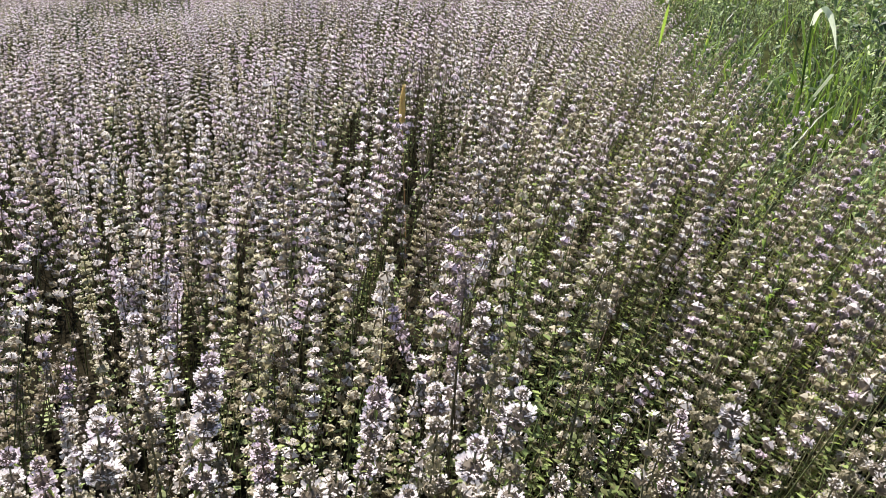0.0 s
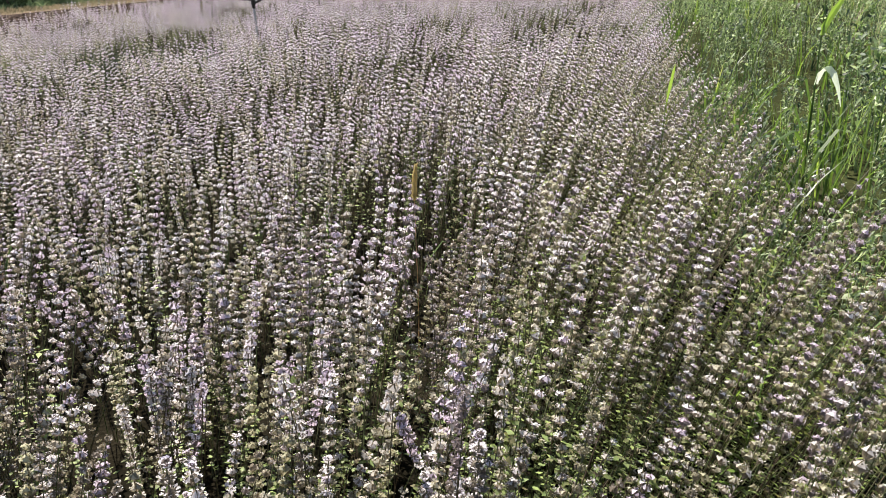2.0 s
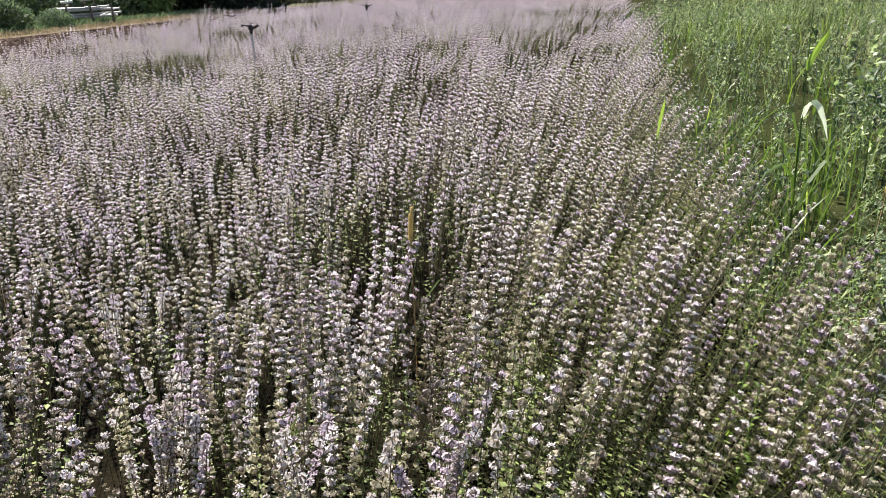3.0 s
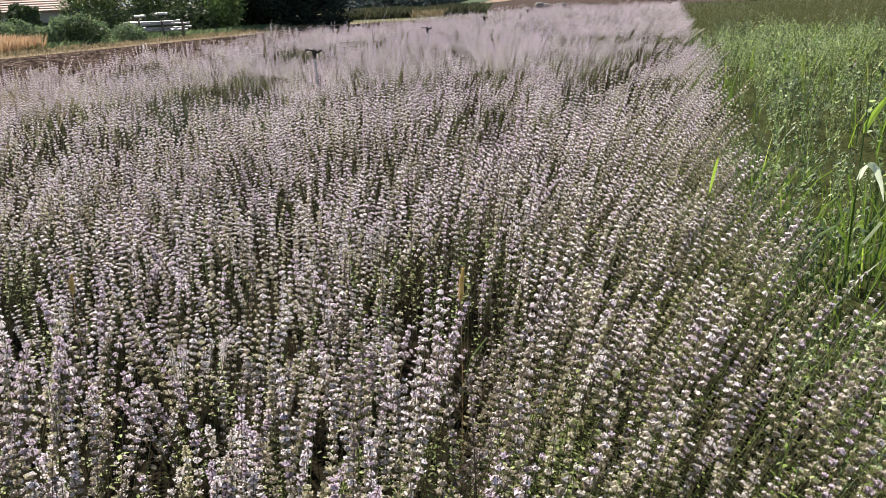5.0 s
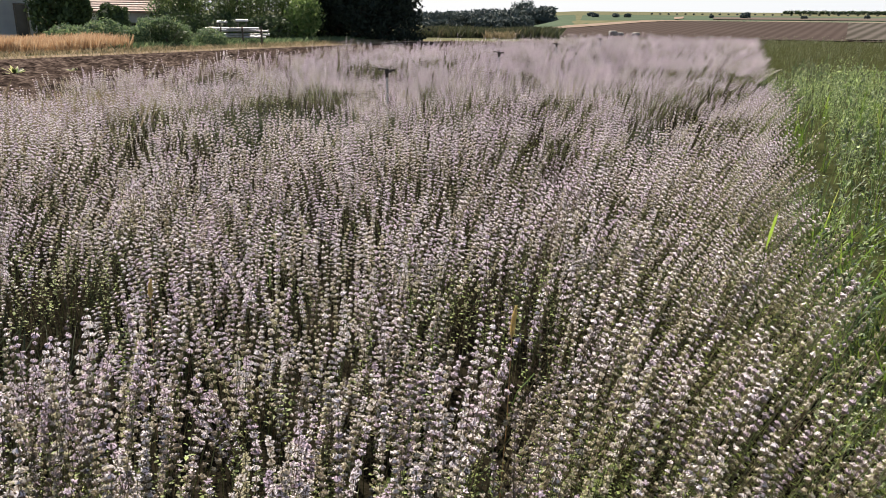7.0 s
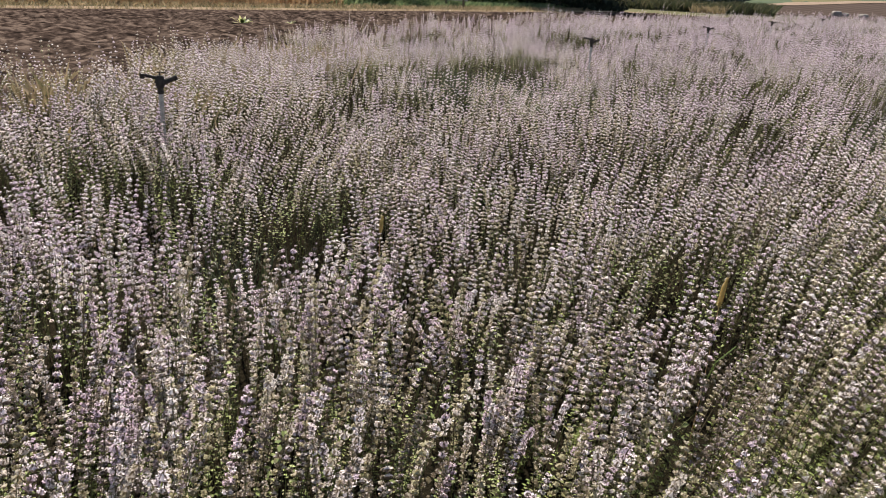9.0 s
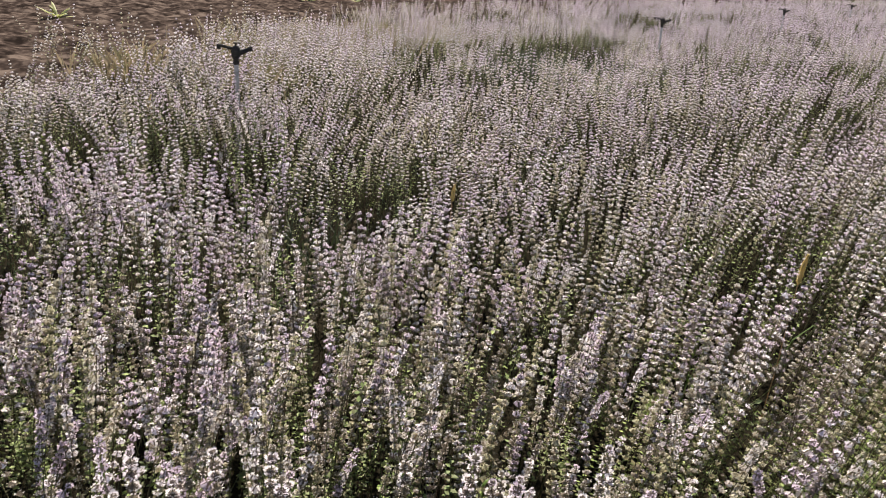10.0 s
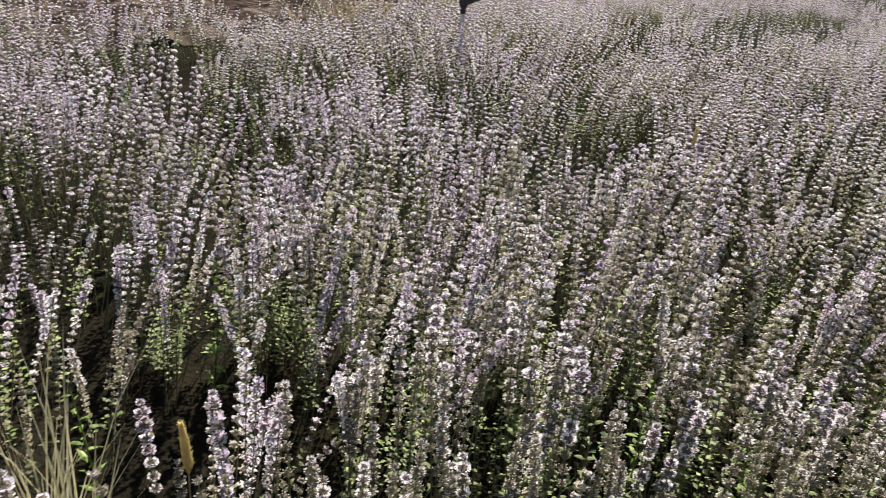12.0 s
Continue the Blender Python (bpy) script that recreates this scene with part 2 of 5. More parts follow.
LEFT_X = [-7.5, -6.2, -5.7, -6.0, -6.7, -7.1, -6.4, -5.9, -3.6, -1.8, 0.2, 1.5]
FIELD_END = 43.5


def left_edge(y):
    return np.interp(y, LEFT_Y, LEFT_X)


def right_edge(y):
    y = np.asarray(y)
    return 0.44 + 0.192 * y - 0.17 * smooth01((y - 0.9) / 1.2) * (1 - smooth01((y - 6) / 8))


def land(x, y):
    """Height of the ground: level fields, then low swells far off."""
    x, y = np.asarray(x, float), np.asarray(y, float)
    d, az = np.hypot(x, y), np.degrees(np.arctan2(x, y))
    right = np.interp(d, [0, 70, 98, 112, 400, 1000, 4500], [0, 0, 1.18, 1.3, 3.3, 9.0, 42.0])
    leftv = np.interp(d, [0, 60, 120, 400, 1000, 4500], [0, 0, -0.6, 0.2, 5.5, 26.0])
    k = smooth01((az + 5) / 5)
    behind = smooth01((np.abs(az) - 80) / 40)
    return (right * k + leftv * (1 - k)) * (1 - behind)


def sheet(name, xs_of, ys, across, lift, mat, label, category):
    """A patch of ground that follows the land: for each y, from x0 to x1."""
    V = []
    for y in ys:
        x0, x1 = xs_of(y)
        for k in range(across + 1):
            x = x0 + (x1 - x0) * k / across
            V.append((x, y, float(land(x, y)) + lift))
    T = []
    for r in range(len(ys) - 1):
        for k in range(across):
            a = r * (across + 1) + k
            T += [(a, a + 1, a + across + 2), (a, a + across + 2, a + across + 1)]
    ob = mesh_object(name, V, T, [mat])
    return tagged(ob, label, category, kind="structure")


# one sheet of ground out to the horizon
rad = [0.01, 2, 5, 10, 15, 20, 26, 33, 40, 50, 60, 70, 77, 84, 91, 98, 105, 112, 120, 140, 165, 200, 260, 330, 420, 560, 800, 1200, 1900, 3000, 4500]
azs = np.radians(np.arange(-180, 180, 2.5))
GV, GT = [], []
for r in rad:
    for a in azs:
        x, y = r * math.sin(a), r * math.cos(a)
        GV.append((x, y, float(land(x, y)) - 0.03))
n_az = len(azs)
for i in range(len(rad) - 1):
    for k in range(n_az):
        a, b = i * n_az + k, i * n_az + (k + 1) % n_az
        GT += [(a, b + n_az, b), (a, a + n_az, b + n_az)]
ground = tagged(mesh_object("ground", GV, GT, [M_GROUND], smooth=True), "gently rolling farmland with dry grass and fields", "ground", kind="structure")
PATH_X = lambda y: -24.6 + 0.345 * y
# bed under the mint, its colour blackened as shade below the stalks
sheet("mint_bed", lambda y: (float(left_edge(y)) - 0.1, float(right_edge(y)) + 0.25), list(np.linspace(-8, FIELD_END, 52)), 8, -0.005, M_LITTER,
      "soil under the flowering mint, blackened for shade between stalks", "soil")
sheet("crop_strip", lambda y: (float(right_edge(y)) + 0.25, float(right_edge(y)) + 45), list(np.linspace(-8, 60, 35)), 20, -0.006, M_GREENSOIL,
      "green weedy ground beside the flower field", "ground")
sheet("dirt_path", lambda y: (PATH_X(y) - 0.75, PATH_X(y) + 0.6), list(np.linspace(-10, 47, 58)), 4, 0.006, M_PATH,
      "pale dusty dirt track along the fields", "path")


def soil_sheet():
    """Bare tilled soil between track and mint, with clods as real relief."""
    ys, across = np.arange(-2, 46.01, 0.14), 100
    V, T = [], []
    for y in ys:
        x0, x1 = PATH_X(y) + 0.6, float(left_edge(y)) - 0.1
        if x1 < x0 + 0.3:
            x1 = x0 + 0.3
        xs = np.linspace(x0, x1, across + 1)
        z = 0.12 * (lumps(xs, np.full_like(xs, y), 0.2) - 0.5) + 0.05 * (lumps(xs, np.full_like(xs, y), 0.13) - 0.4) + 0.03 * (lumps(xs * 1.3, np.full_like(xs, y * 0.5), 0.6) - 0.5)
        z = np.maximum(z * smooth01((xs - x0) / 1.2), -0.025) + 0.012
        V.append(np.stack([xs, np.full_like(xs, y), z], 1))
    n = across + 1
    idx = np.arange(len(ys) * n).reshape(len(ys), n)
    a, b, c, d = idx[:-1, :-1].ravel(), idx[:-1, 1:].ravel(), idx[1:, 1:].ravel(), idx[1:, :-1].ravel()
    T = np.concatenate([np.stack([a, b, c], 1), np.stack([a, c, d], 1)])
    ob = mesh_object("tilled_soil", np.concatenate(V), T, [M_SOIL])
    tagged(ob, "bare brown tilled soil with dry clods", "soil", kind="structure")


soil_sheet()

# ---- mint: stalks built from whorls, in four grades of detail ----


def whorl_tris(r, core, florets, size, g, bracts=0, caps=0, open_cap=0.0, ball=0, thin=1.0):
    """Triangles of one flower whorl: dark calyces round the stem and below, a ragged pale cap of petals and small florets as a fuzzy ring."""
    V, T, M = [], [], []

    def tri(p, q, s, m):
        V.extend((p, q, s))
        T.append((len(V) - 3, len(V) - 2, len(V) - 1))
        M.append(m)

    for k in range(core):
        a = math.tau * (k + g.uniform(-0.2, 0.2)) / core
        w = math.pi / core * 1.1
        q, z1, z2 = r * g.uniform(0.72, 0.95), r * g.uniform(-0.3, 0.15), r * g.uniform(-0.3, 0.15)
        tri((0, 0, -r * g.uniform(0.75, 1.0)), (q * math.cos(a - w), q * math.sin(a - w), z1), (q * math.cos(a + w), q * math.sin(a + w), z2), 1)
    for k in range(ball):
        z = 0.95 - 1.9 * (k + 0.5) / ball
        a = k * 2.4 + g.uniform(-0.3, 0.3)
        q = math.sqrt(1 - z * z)
        u = Vector((q * math.cos(a), q * math.sin(a), z))
        s = u.cross(Vector((g.uniform(-1, 1), g.uniform(-1, 1), g.uniform(-1, 1)))).normalized()
        v = u.cross(s)
        c = Vector((u.x, u.y, u.z * 0.8 - 0.12)) * r * g.uniform(0.62, 0.8)
        e = r * g.uniform(0.34, 0.5) * (26 / max(ball, 12)) ** 0.5
        tri(tuple(c + s * e), tuple(c - s * e * 0.5 + v * e * 0.85 + u * e * 0.22), tuple(c - s * e * 0.5 - v * e * 0.85 - u * e * 0.12), 1)
    for k in range(caps):
        a = math.tau * (k + g.uniform(-0.15, 0.15)) / caps
        w = math.pi / caps * g.uniform(0.55, 0.95)
        q, z1, z2 = r * g.uniform(0.84, 1.14), r * g.uniform(-0.25, 0.2), r * g.uniform(-0.25, 0.2)
        i, h = r * (g.uniform(0.08, 0.3) + 0.22 * open_cap), r * (g.uniform(0.62, 0.88) - 0.2 * open_cap)
        tri((i * math.cos(a), i * math.sin(a), h), (q * math.cos(a - w), q * math.sin(a - w), z1), (q * math.cos(a + w), q * math.sin(a + w), z2), 0)
    for k in range(florets):
        a = math.tau * (k + g.uniform(-0.4, 0.4)) / florets * (1 if florets < 12 else 1.618 * 7)
        e = g.uniform(-0.2, 0.9)
        rr = r * g.uniform(0.68, 0.92)
        up = r * 0.62 * math.sin(e) + r * 0.02
        c = Vector((rr * math.cos(a), rr * math.sin(a), up))
        out = Vector((math.cos(a) * math.cos(e * 0.8), math.sin(a) * math.cos(e * 0.8), math.sin(e * 0.8)))
        s = Vector((-math.sin(a), math.cos(a), g.uniform(-0.35, 0.35))).normalized()
        l, w = size * g.uniform(0.8, 1.25), size * g.uniform(0.45, 0.7) * thin
        tri(tuple(c - out * l * 0.45), tuple(c + out * l * 0.5 - s * w), tuple(c + out * l * 0.55 + s * w), 0)
    for k in range(bracts):
        a = math.tau * k / bracts + g.uniform(0, 1)
        l = r * g.uniform(0.9, 1.3)
        w = 0.28
        z0 = -r * 0.55
        p0, pt = (0, 0, z0), (l * math.cos(a), l * math.sin(a), z0 - r * 0.6)
        m1 = (l * 0.6 * math.cos(a + w), l * 0.6 * math.sin(a + w), z0 - r * 0.2)
        m2 = (l * 0.6 * math.cos(a - w), l * 0.6 * math.sin(a - w), z0 - r * 0.2)
        tri(p0, m1, pt, 2)
        tri(p0, pt, m2, 2)
    return V, T, M


def stalk_template(grade, kind, g):
    """One mint stalk of about half a metre: arrays of vertices, triangles, materials and whorl tone offsets."""
    H = 0.5
    V, T, M, W = [], [], [], []

    def add(v, t, m, w):
        o = len(V)
        V.extend(v)
        T.extend(tuple(i + o for i in f) for f in t)
        M.extend(m)
        W.extend([w] * len(v))

    sr = (0.0013, 0.0015, 0.0018, 0.003)[grade]
    if grade < 2:
        ring = [(sr * math.cos(a), sr * math.sin(a)) for a in (0, 2.1, 4.2)]
        add([(x, y, 0) for x, y in ring] + [(x * 0.7, y * 0.7, H) for x, y in ring],
            [(0, 1, 4), (0, 4, 3), (1, 2, 5), (1, 5, 4), (2, 0, 3), (2, 3, 5)], [3] * 6, 0)
    else:
        add([(-sr, 0, 0), (sr, 0, 0), (0, 0, H)], [(0, 1, 2)], [3], 0)
    n = (13, 10, 7, 5)[grade]
    z = H
    if kind != "leafy":
        for i in range(n):
            f = i / n
            step = (0.0212, 0.0222, 0.0255, 0.037)[grade] * (0.8 + 0.5 * f) * g.uniform(0.85, 1.15)
            r = (0.0088, 0.0092, 0.0102, 0.0150)[grade] * (0.62 if i == 0 else 1.0) * g.uniform(0.74, 1.2)
            core, flo, spread, caps = ((5, 16, 0.0040, 5), (4, 0, 0.005, 6), (3, 0, 0.01, 4), (2, 0, 0.02, 3))[grade]
            r *= (1.05 - 0.3 * f) * (0.82 if kind == "spent" else 1.0)
            balls = 4 if grade == 0 else 0
            if f > 0.55 and grade < 2:
                flo, caps, balls = flo // 3, caps // 2, balls * 2 // 3
            v, t, m = whorl_tris(r, core, flo, spread, g, bracts=(1 if grade == 0 else 0), caps=caps, open_cap=(0.45, 0.2, 0, 0)[grade], ball=balls, thin=0.8)
            if kind == "spent":
                m = [1 if q == 0 and g.random() < 0.8 else q for q in m]
            if kind == "bud":
                m = [2 if q < 2 and g.random() < (0.22, 0.12)[q] else q for q in m]
            ox, oy = g.uniform(-0.002, 0.002), g.uniform(-0.002, 0.002)
            add([(x + ox, y + oy, q + z) for x, y, q in v], t, m, (0.16 if i == 0 else 0.14 - 0.36 * f) + g.uniform(-0.26, 0.24))
            z -= step
        leaves, top = (11, 4, 3, 2)[grade], z + 0.03
    else:
        leaves, top = (44, 20, 7, 3)[grade], H
    for i in range(leaves):
        zz = top * (1 - (i / max(leaves, 1)) * 0.85) if kind == "leafy" else g.uniform(0.12, top)
        a = i * 1.57 + g.uniform(-0.4, 0.4)
        l = g.uniform(0.009, 0.019) * (1, 1.2, 2.0, 3.2)[grade] * (0.55 + 0.45 * min(1, i / 6))
        w = l * 0.3
        dx, dy = math.cos(a), math.sin(a)
        droop = g.uniform(-0.35, 0.6)
        add([(0, 0, zz), (dx * l * 0.5 - dy * w, dy * l * 0.5 + dx * w, zz + l * 0.5 * droop), (dx * l, dy * l, zz + l * droop * 0.6),
             (dx * l * 0.5 + dy * w, dy * l * 0.5 - dx * w, zz + l * 0.5 * droop)], [(0, 1, 2), (0, 2, 3)], [2, 2], 0)
    return np.array(V, np.float32), np.array(T, np.int32), np.array(M, np.int32), np.array(W, np.float32)


tg = random.Random(11)
TEMPLATES = {(q, k): [stalk_template(q, k, tg) for _ in range(7 if k == "flower" else 4)] for q in range(4) for k in ("flower", "leafy", "spent", "bud")}

# hollows in the stand: x, y, half width across and half length along the line to the way, depth
FAR_HOLLOWS = [(-5.7, 11.5, 0.66, 1.06, 0.95), (-3.23, 7.48, 0.46, 0.98, 1.0), (-2.6, 7.7, 0.6, 0.9, 0.5), (-1.72, 9.8, 0.24, 0.6, 0.85), (0.66, 7.1, 0.16, 1.1, 0.95),
               (1.06, 8.6, 0.28, 1.1, 0.9), (0.8, 8.1, 0.14, 0.7, 0.75), (-0.2, 5.27, 0.24, 0.72, 0.85), (-0.06, 5.72, 0.18, 0.74, 0.8), (-3.15, 5.22, 0.13, 0.74, 0.9),
               (-5.26, 3.43, 0.55, 0.98, 0.8), (3.06, 14.63, 0.55, 2.42, 0.6), (-3.38, 12.85, 0.66, 1.78, 0.6), (1.85, 11.02, 0.44, 1.3, 0.7)]
MID_HOLLOWS = [(-0.97, 3.56, 0.16, 0.25, 0.85), (-1.31, 3.46, 0.13, 0.25, 0.85), (-1.67, 1.91, 0.38, 0.22, 0.9), (-3.3, 2.15, 0.2, 0.5, 0.95), (-2.5, 2.3, 0.19, 0.45, 1.0),
               (-0.36, 2.06, 0.12, 0.16, 0.5), (-1.78, 2.32, 0.25, 0.42, 1.0), (-1.03, 1.96, 0.12, 0.19, 0.65), (-2.95, 2.75, 0.14, 0.15, 0.5), (-0.24, 2.22, 0.12, 0.15, 0.3),
               (-3.6, 1.56, 0.3, 0.95, 1.0), (-4.5, 2.05, 0.3, 0.45, 0.9), (-3.75, 1.12, 0.14, 0.6, 0.9), (-2.75, 1.26, 0.15, 0.95, 1.0), (-2.2, 1.12, 0.12, 0.25, 0.75), (-2.0, 0.18, 0.16, 0.3, 0.85), (-3.6, 1.2, 0.2, 0.3, 0.8)]
NEAR_HOLLOWS = [(-0.94, 1.7, 0.07, 0.12, 0.9), (-0.7, 1.52, 0.08, 0.14, 0.9), (-0.72, 1.33, 0.07, 0.24, 0.95), (-0.47, 1.12, 0.07, 0.13, 0.9), (-0.08, 1.55, 0.06, 0.1, 0.7),
                (-1.42, 0.15, 0.34, 0.2, 0.9), (-1.27, 0.06, 0.24, 0.15, 1.0), (-1.16, -0.09, 0.15, 0.11, 0.95), (-0.95, -0.05, 0.18, 0.15, 1.0), (-0.17, 0.92, 0.05, 0.1, 0.7),
                (0.71, 1.36, 0.1, 0.16, 0.75), (-0.09, 1.78, 0.08, 0.17, 0.55), (-0.5, 1.15, 0.06, 0.14, 0.8), (-0.79, 0.68, 0.06, 0.13, 0.95), (-0.61, 0.74, 0.045, 0.1, 0.85), (-0.94, 0.29, 0.05, 0.07, 0.8), (-1.93, 0.16, 0.25, 0.12, 0.5)]


def hollow(x, y):
    h = np.zeros_like(x)
    for cx, cy, rx, ry, d in FAR_HOLLOWS + MID_HOLLOWS + NEAR_HOLLOWS:
        k = math.hypot(cx + 0.1, cy + 0.1)
        ux, uy = (cx + 0.1) / k, (cy + 0.1) / k
        along_it, across_it = (x - cx) * ux + (y - cy) * uy, (x - cx) * uy - (y - cy) * ux
        h = np.maximum(h, d * smooth01(1.35 - np.hypot(across_it / rx, along_it / ry)))
    return h


def scatter(density, x0, x1, y0, y1, keep):
    """Places on a well-shaken grid."""
    s = density ** -0.5
    gx, gy = np.meshgrid(np.arange(x0, x1, s), np.arange(y0, y1, s))
    x, y = gx.ravel() + rng.uniform(-0.62, 0.62, gx.size) * s, gy.ravel() + rng.uniform(-0.62, 0.62, gx.size) * s
    k = keep(x, y)
    return x[k], y[k]


def in_field(x, y):
    return (x > left_edge(y) + 1.2 * (lumps(x, y, 0.6) - 0.5) + 1.0 * (lumps(x, y, 1.7) - 0.45)) & (x < right_edge(y) + 0.12 * (lumps(x, y, 0.4) - 0.3)) & (y < FIELD_END)


def lean_of(x, y):
    """How far the tops lie over, in stalk heights: most at the open edge."""
    e = right_edge(y) - x
    k = smooth01(1 - e / (0.75 + 0.03 * y))
    swirl = lumps(x, y, 1.1) - 0.5
    loose = smooth01((-1.7 - x) / 0.9) * smooth01((5.5 - y) / 2)
    tangle = loose * (lumps(x + 9.0, y, 0.42) - 0.5)
    lx = 0.6 * tangle + 0.05 + 0.38 * k + 0.20 * smooth01(1 - e / (1.5 + 0.16 * np.maximum(y, 0))) + 0.24 * swirl
    ly = 0.5 * loose * (lumps(y, x + 4.0, 0.45) - 0.5) + 0.04 + 0.22 * k + 0.24 * (lumps(y, x, 0.9) - 0.5)
    return lx, ly


def stand_height(x, y):
    far = smooth01((reach(x, y) - 3.0) / 4.0)
    h = 0.76 + 0.34 * lumps(x, y, 0.42) + 0.14 * lumps(x, y, 0.17) + 0.16 * lumps(x, y, 1.7) + 0.3 * smooth01((-1.7 - x) / 0.9) * smooth01((5.5 - y) / 2) * (lumps(x, y + 7.0, 0.5) - 0.42) + 0.5 * far * (lumps(y, x, 0.62) - 0.5)
    return h * (1 - 0.62 * hollow(x, y))


def greenness(x, y):
    e = right_edge(y) - x
    g = 0.04 + 0.46 * smooth01(1.1 - e / 0.7) * smooth01((7 - y) / 5) + 0.4 * smooth01((lumps(x, y, 0.8) - 0.68) / 0.2)
    return g + 0.35 * hollow(x, y) * (1 - 0.8 * smooth01((-1.0 - x) / 0.2) * smooth01((0.8 - y) / 0.3))


bud_rng = np.random.default_rng(41)
parts_V, parts_T, parts_M, parts_A = [], [], [], []
v_count = 0


def plant(grade, cx, cy, each=3, loose=0.018, low=False):
    """Sets clumps of stalks of that grade round the centres given."""
    global v_count
    m = len(cx)
    k = np.repeat(np.arange(m), rng.integers(each - 2, each + 3, m))
    n = len(k)
    ox, oy = rng.normal(0, loose, n), rng.normal(0, loose, n)
    x, y = cx[k] + ox, cy[k] + oy
    green = rng.random(n) < greenness(x, y)
    which = rng.integers(0, 1000, n)
    h = stand_height(x, y) * rng.uniform(0.93, 1.08, m)[k] * rng.uniform(0.74, 1.10, n)
    if low:
        green[:] = True
        h = h * np.where(right_edge(y) - x < 0.75, 0.84, 0.55)
    lx, ly = lean_of(x, y)
    lx = lx + rng.normal(0, 0.11, m)[k] + rng.normal(0, 0.09, n) + 2.2 * ox
    ly = ly + rng.normal(0, 0.11, m)[k] + rng.normal(0, 0.09, n) + 2.2 * oy
    e = right_edge(y) - x
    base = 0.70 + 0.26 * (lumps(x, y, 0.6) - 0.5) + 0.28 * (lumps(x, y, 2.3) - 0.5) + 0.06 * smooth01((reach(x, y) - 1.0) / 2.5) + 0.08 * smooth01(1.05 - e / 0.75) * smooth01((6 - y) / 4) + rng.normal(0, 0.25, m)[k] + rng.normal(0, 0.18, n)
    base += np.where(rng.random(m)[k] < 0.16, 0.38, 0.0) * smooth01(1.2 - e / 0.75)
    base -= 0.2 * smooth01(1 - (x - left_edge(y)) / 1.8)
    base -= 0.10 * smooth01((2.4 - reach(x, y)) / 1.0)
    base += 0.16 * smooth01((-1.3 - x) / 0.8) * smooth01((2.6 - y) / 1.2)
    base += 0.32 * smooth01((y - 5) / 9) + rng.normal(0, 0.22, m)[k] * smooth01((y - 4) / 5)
    turn = rng.uniform(0, math.tau, n)
    spent = ~green & (0.6 * rng.random(m)[k] + 0.4 * rng.random(n) < 0.12 + 0.3 * lumps(x, y, 0.35) + 0.10 * smooth01((3.0 - reach(x, y)) / 1.2) - 0.12 * smooth01(1.2 - e / 0.7) * smooth01((4 - y) / 2))
    bud = ~green & ~spent & (bud_rng.random(n) < 0.55 * smooth01(1.25 - e / 0.75) * smooth01((6 - y) / 3))
    base = np.where(bud, 0.10 + 0.38 * bud_rng.random(n), base)
    for kind, flag in (("flower", ~green & ~spent & ~bud), ("leafy", green), ("spent", spent), ("bud", bud)):
        tl = TEMPLATES[(grade, kind)]
        for j, (V, T, M, W) in enumerate(tl):
            s = np.nonzero(flag & (which % len(tl) == j))[0]
            if not len(s):
                continue
            c, q = np.cos(turn[s])[:, None], np.sin(turn[s])[:, None]
            hs = h[s][:, None] * (0.93 if kind == "leafy" else 1.0)
            px, py, pz = V[None, :, 0], V[None, :, 1], V[None, :, 2]
            f = (pz / 0.5) ** 1.6
            ax, ay = lx[s][:, None], ly[s][:, None]
            drop = np.sqrt(1 / (1 + 0.9 * (ax ** 2 + ay ** 2)))
            # heads turn with the bend of their stalk
            u, v = px * c - py * q, px * q + py * c
            size = np.sqrt(ax ** 2 + ay ** 2) + 1e-6
            slope = 1.6 * (pz / 0.5) ** 0.6 * size / drop
            cosine = 1 / np.sqrt(1 + slope ** 2)
            dx, dy = ax / size, ay / size
            w = u * dx + v * dy
            X = x[s][:, None] + u + dx * w * (cosine - 1) + ax * f * 0.5 * hs
            Y = y[s][:, None] + v + dy * w * (cosine - 1) + ay * f * 0.5 * hs
            Z = pz * hs * drop - w * slope * cosine
            parts_V.append(np.stack([X, Y, Z], 2).reshape(-1, 3).astype(np.float32))
            o = v_count + np.arange(len(s))[:, None, None] * len(V)
            parts_T.append((T[None] + o).reshape(-1, 3).astype(np.int32))
            parts_M.append(np.tile(M, len(s)))
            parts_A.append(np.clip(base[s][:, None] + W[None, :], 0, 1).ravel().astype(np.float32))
            v_count += len(s) * len(V)


def reach(x, y):
    return np.hypot(x + 0.1, y + 0.15)


def in_view(x, y, wide=0.0):
    b = np.degrees(np.arctan2(x + 0.1, y + 0.6))
    return (b > -76 - wide) & (b < 40 + wide)


def single_zone(x, y):
    """The stretch whose stalks stand as single things."""
    return (reach(x, y) > 0.66) & (reach(x, y) < 1.0) & in_view(x, y)


def GAP(x, y):
    """Chance of a stalk standing there: few in the hollows, none in the slits between clumps, which run longer farther off."""
    slit = np.where(right_edge(y) - x < 0.6, 0.12 * (y < 2.4), 0.55 * smooth01((lumps(x, y, 0.21) - 0.56) / 0.22))
    lane = 0.85 * smooth01((reach(x, y) - 3.5) / 2.5) * smooth01((lumps(x - 0.15 * y, y * 0.25, 0.19) - 0.54) / 0.2)
    return rng.random(len(x)) > (0.97 - 0.35 * smooth01((reach(x, y) - 4) / 3)) * hollow(x, y) + np.maximum(slit, lane)



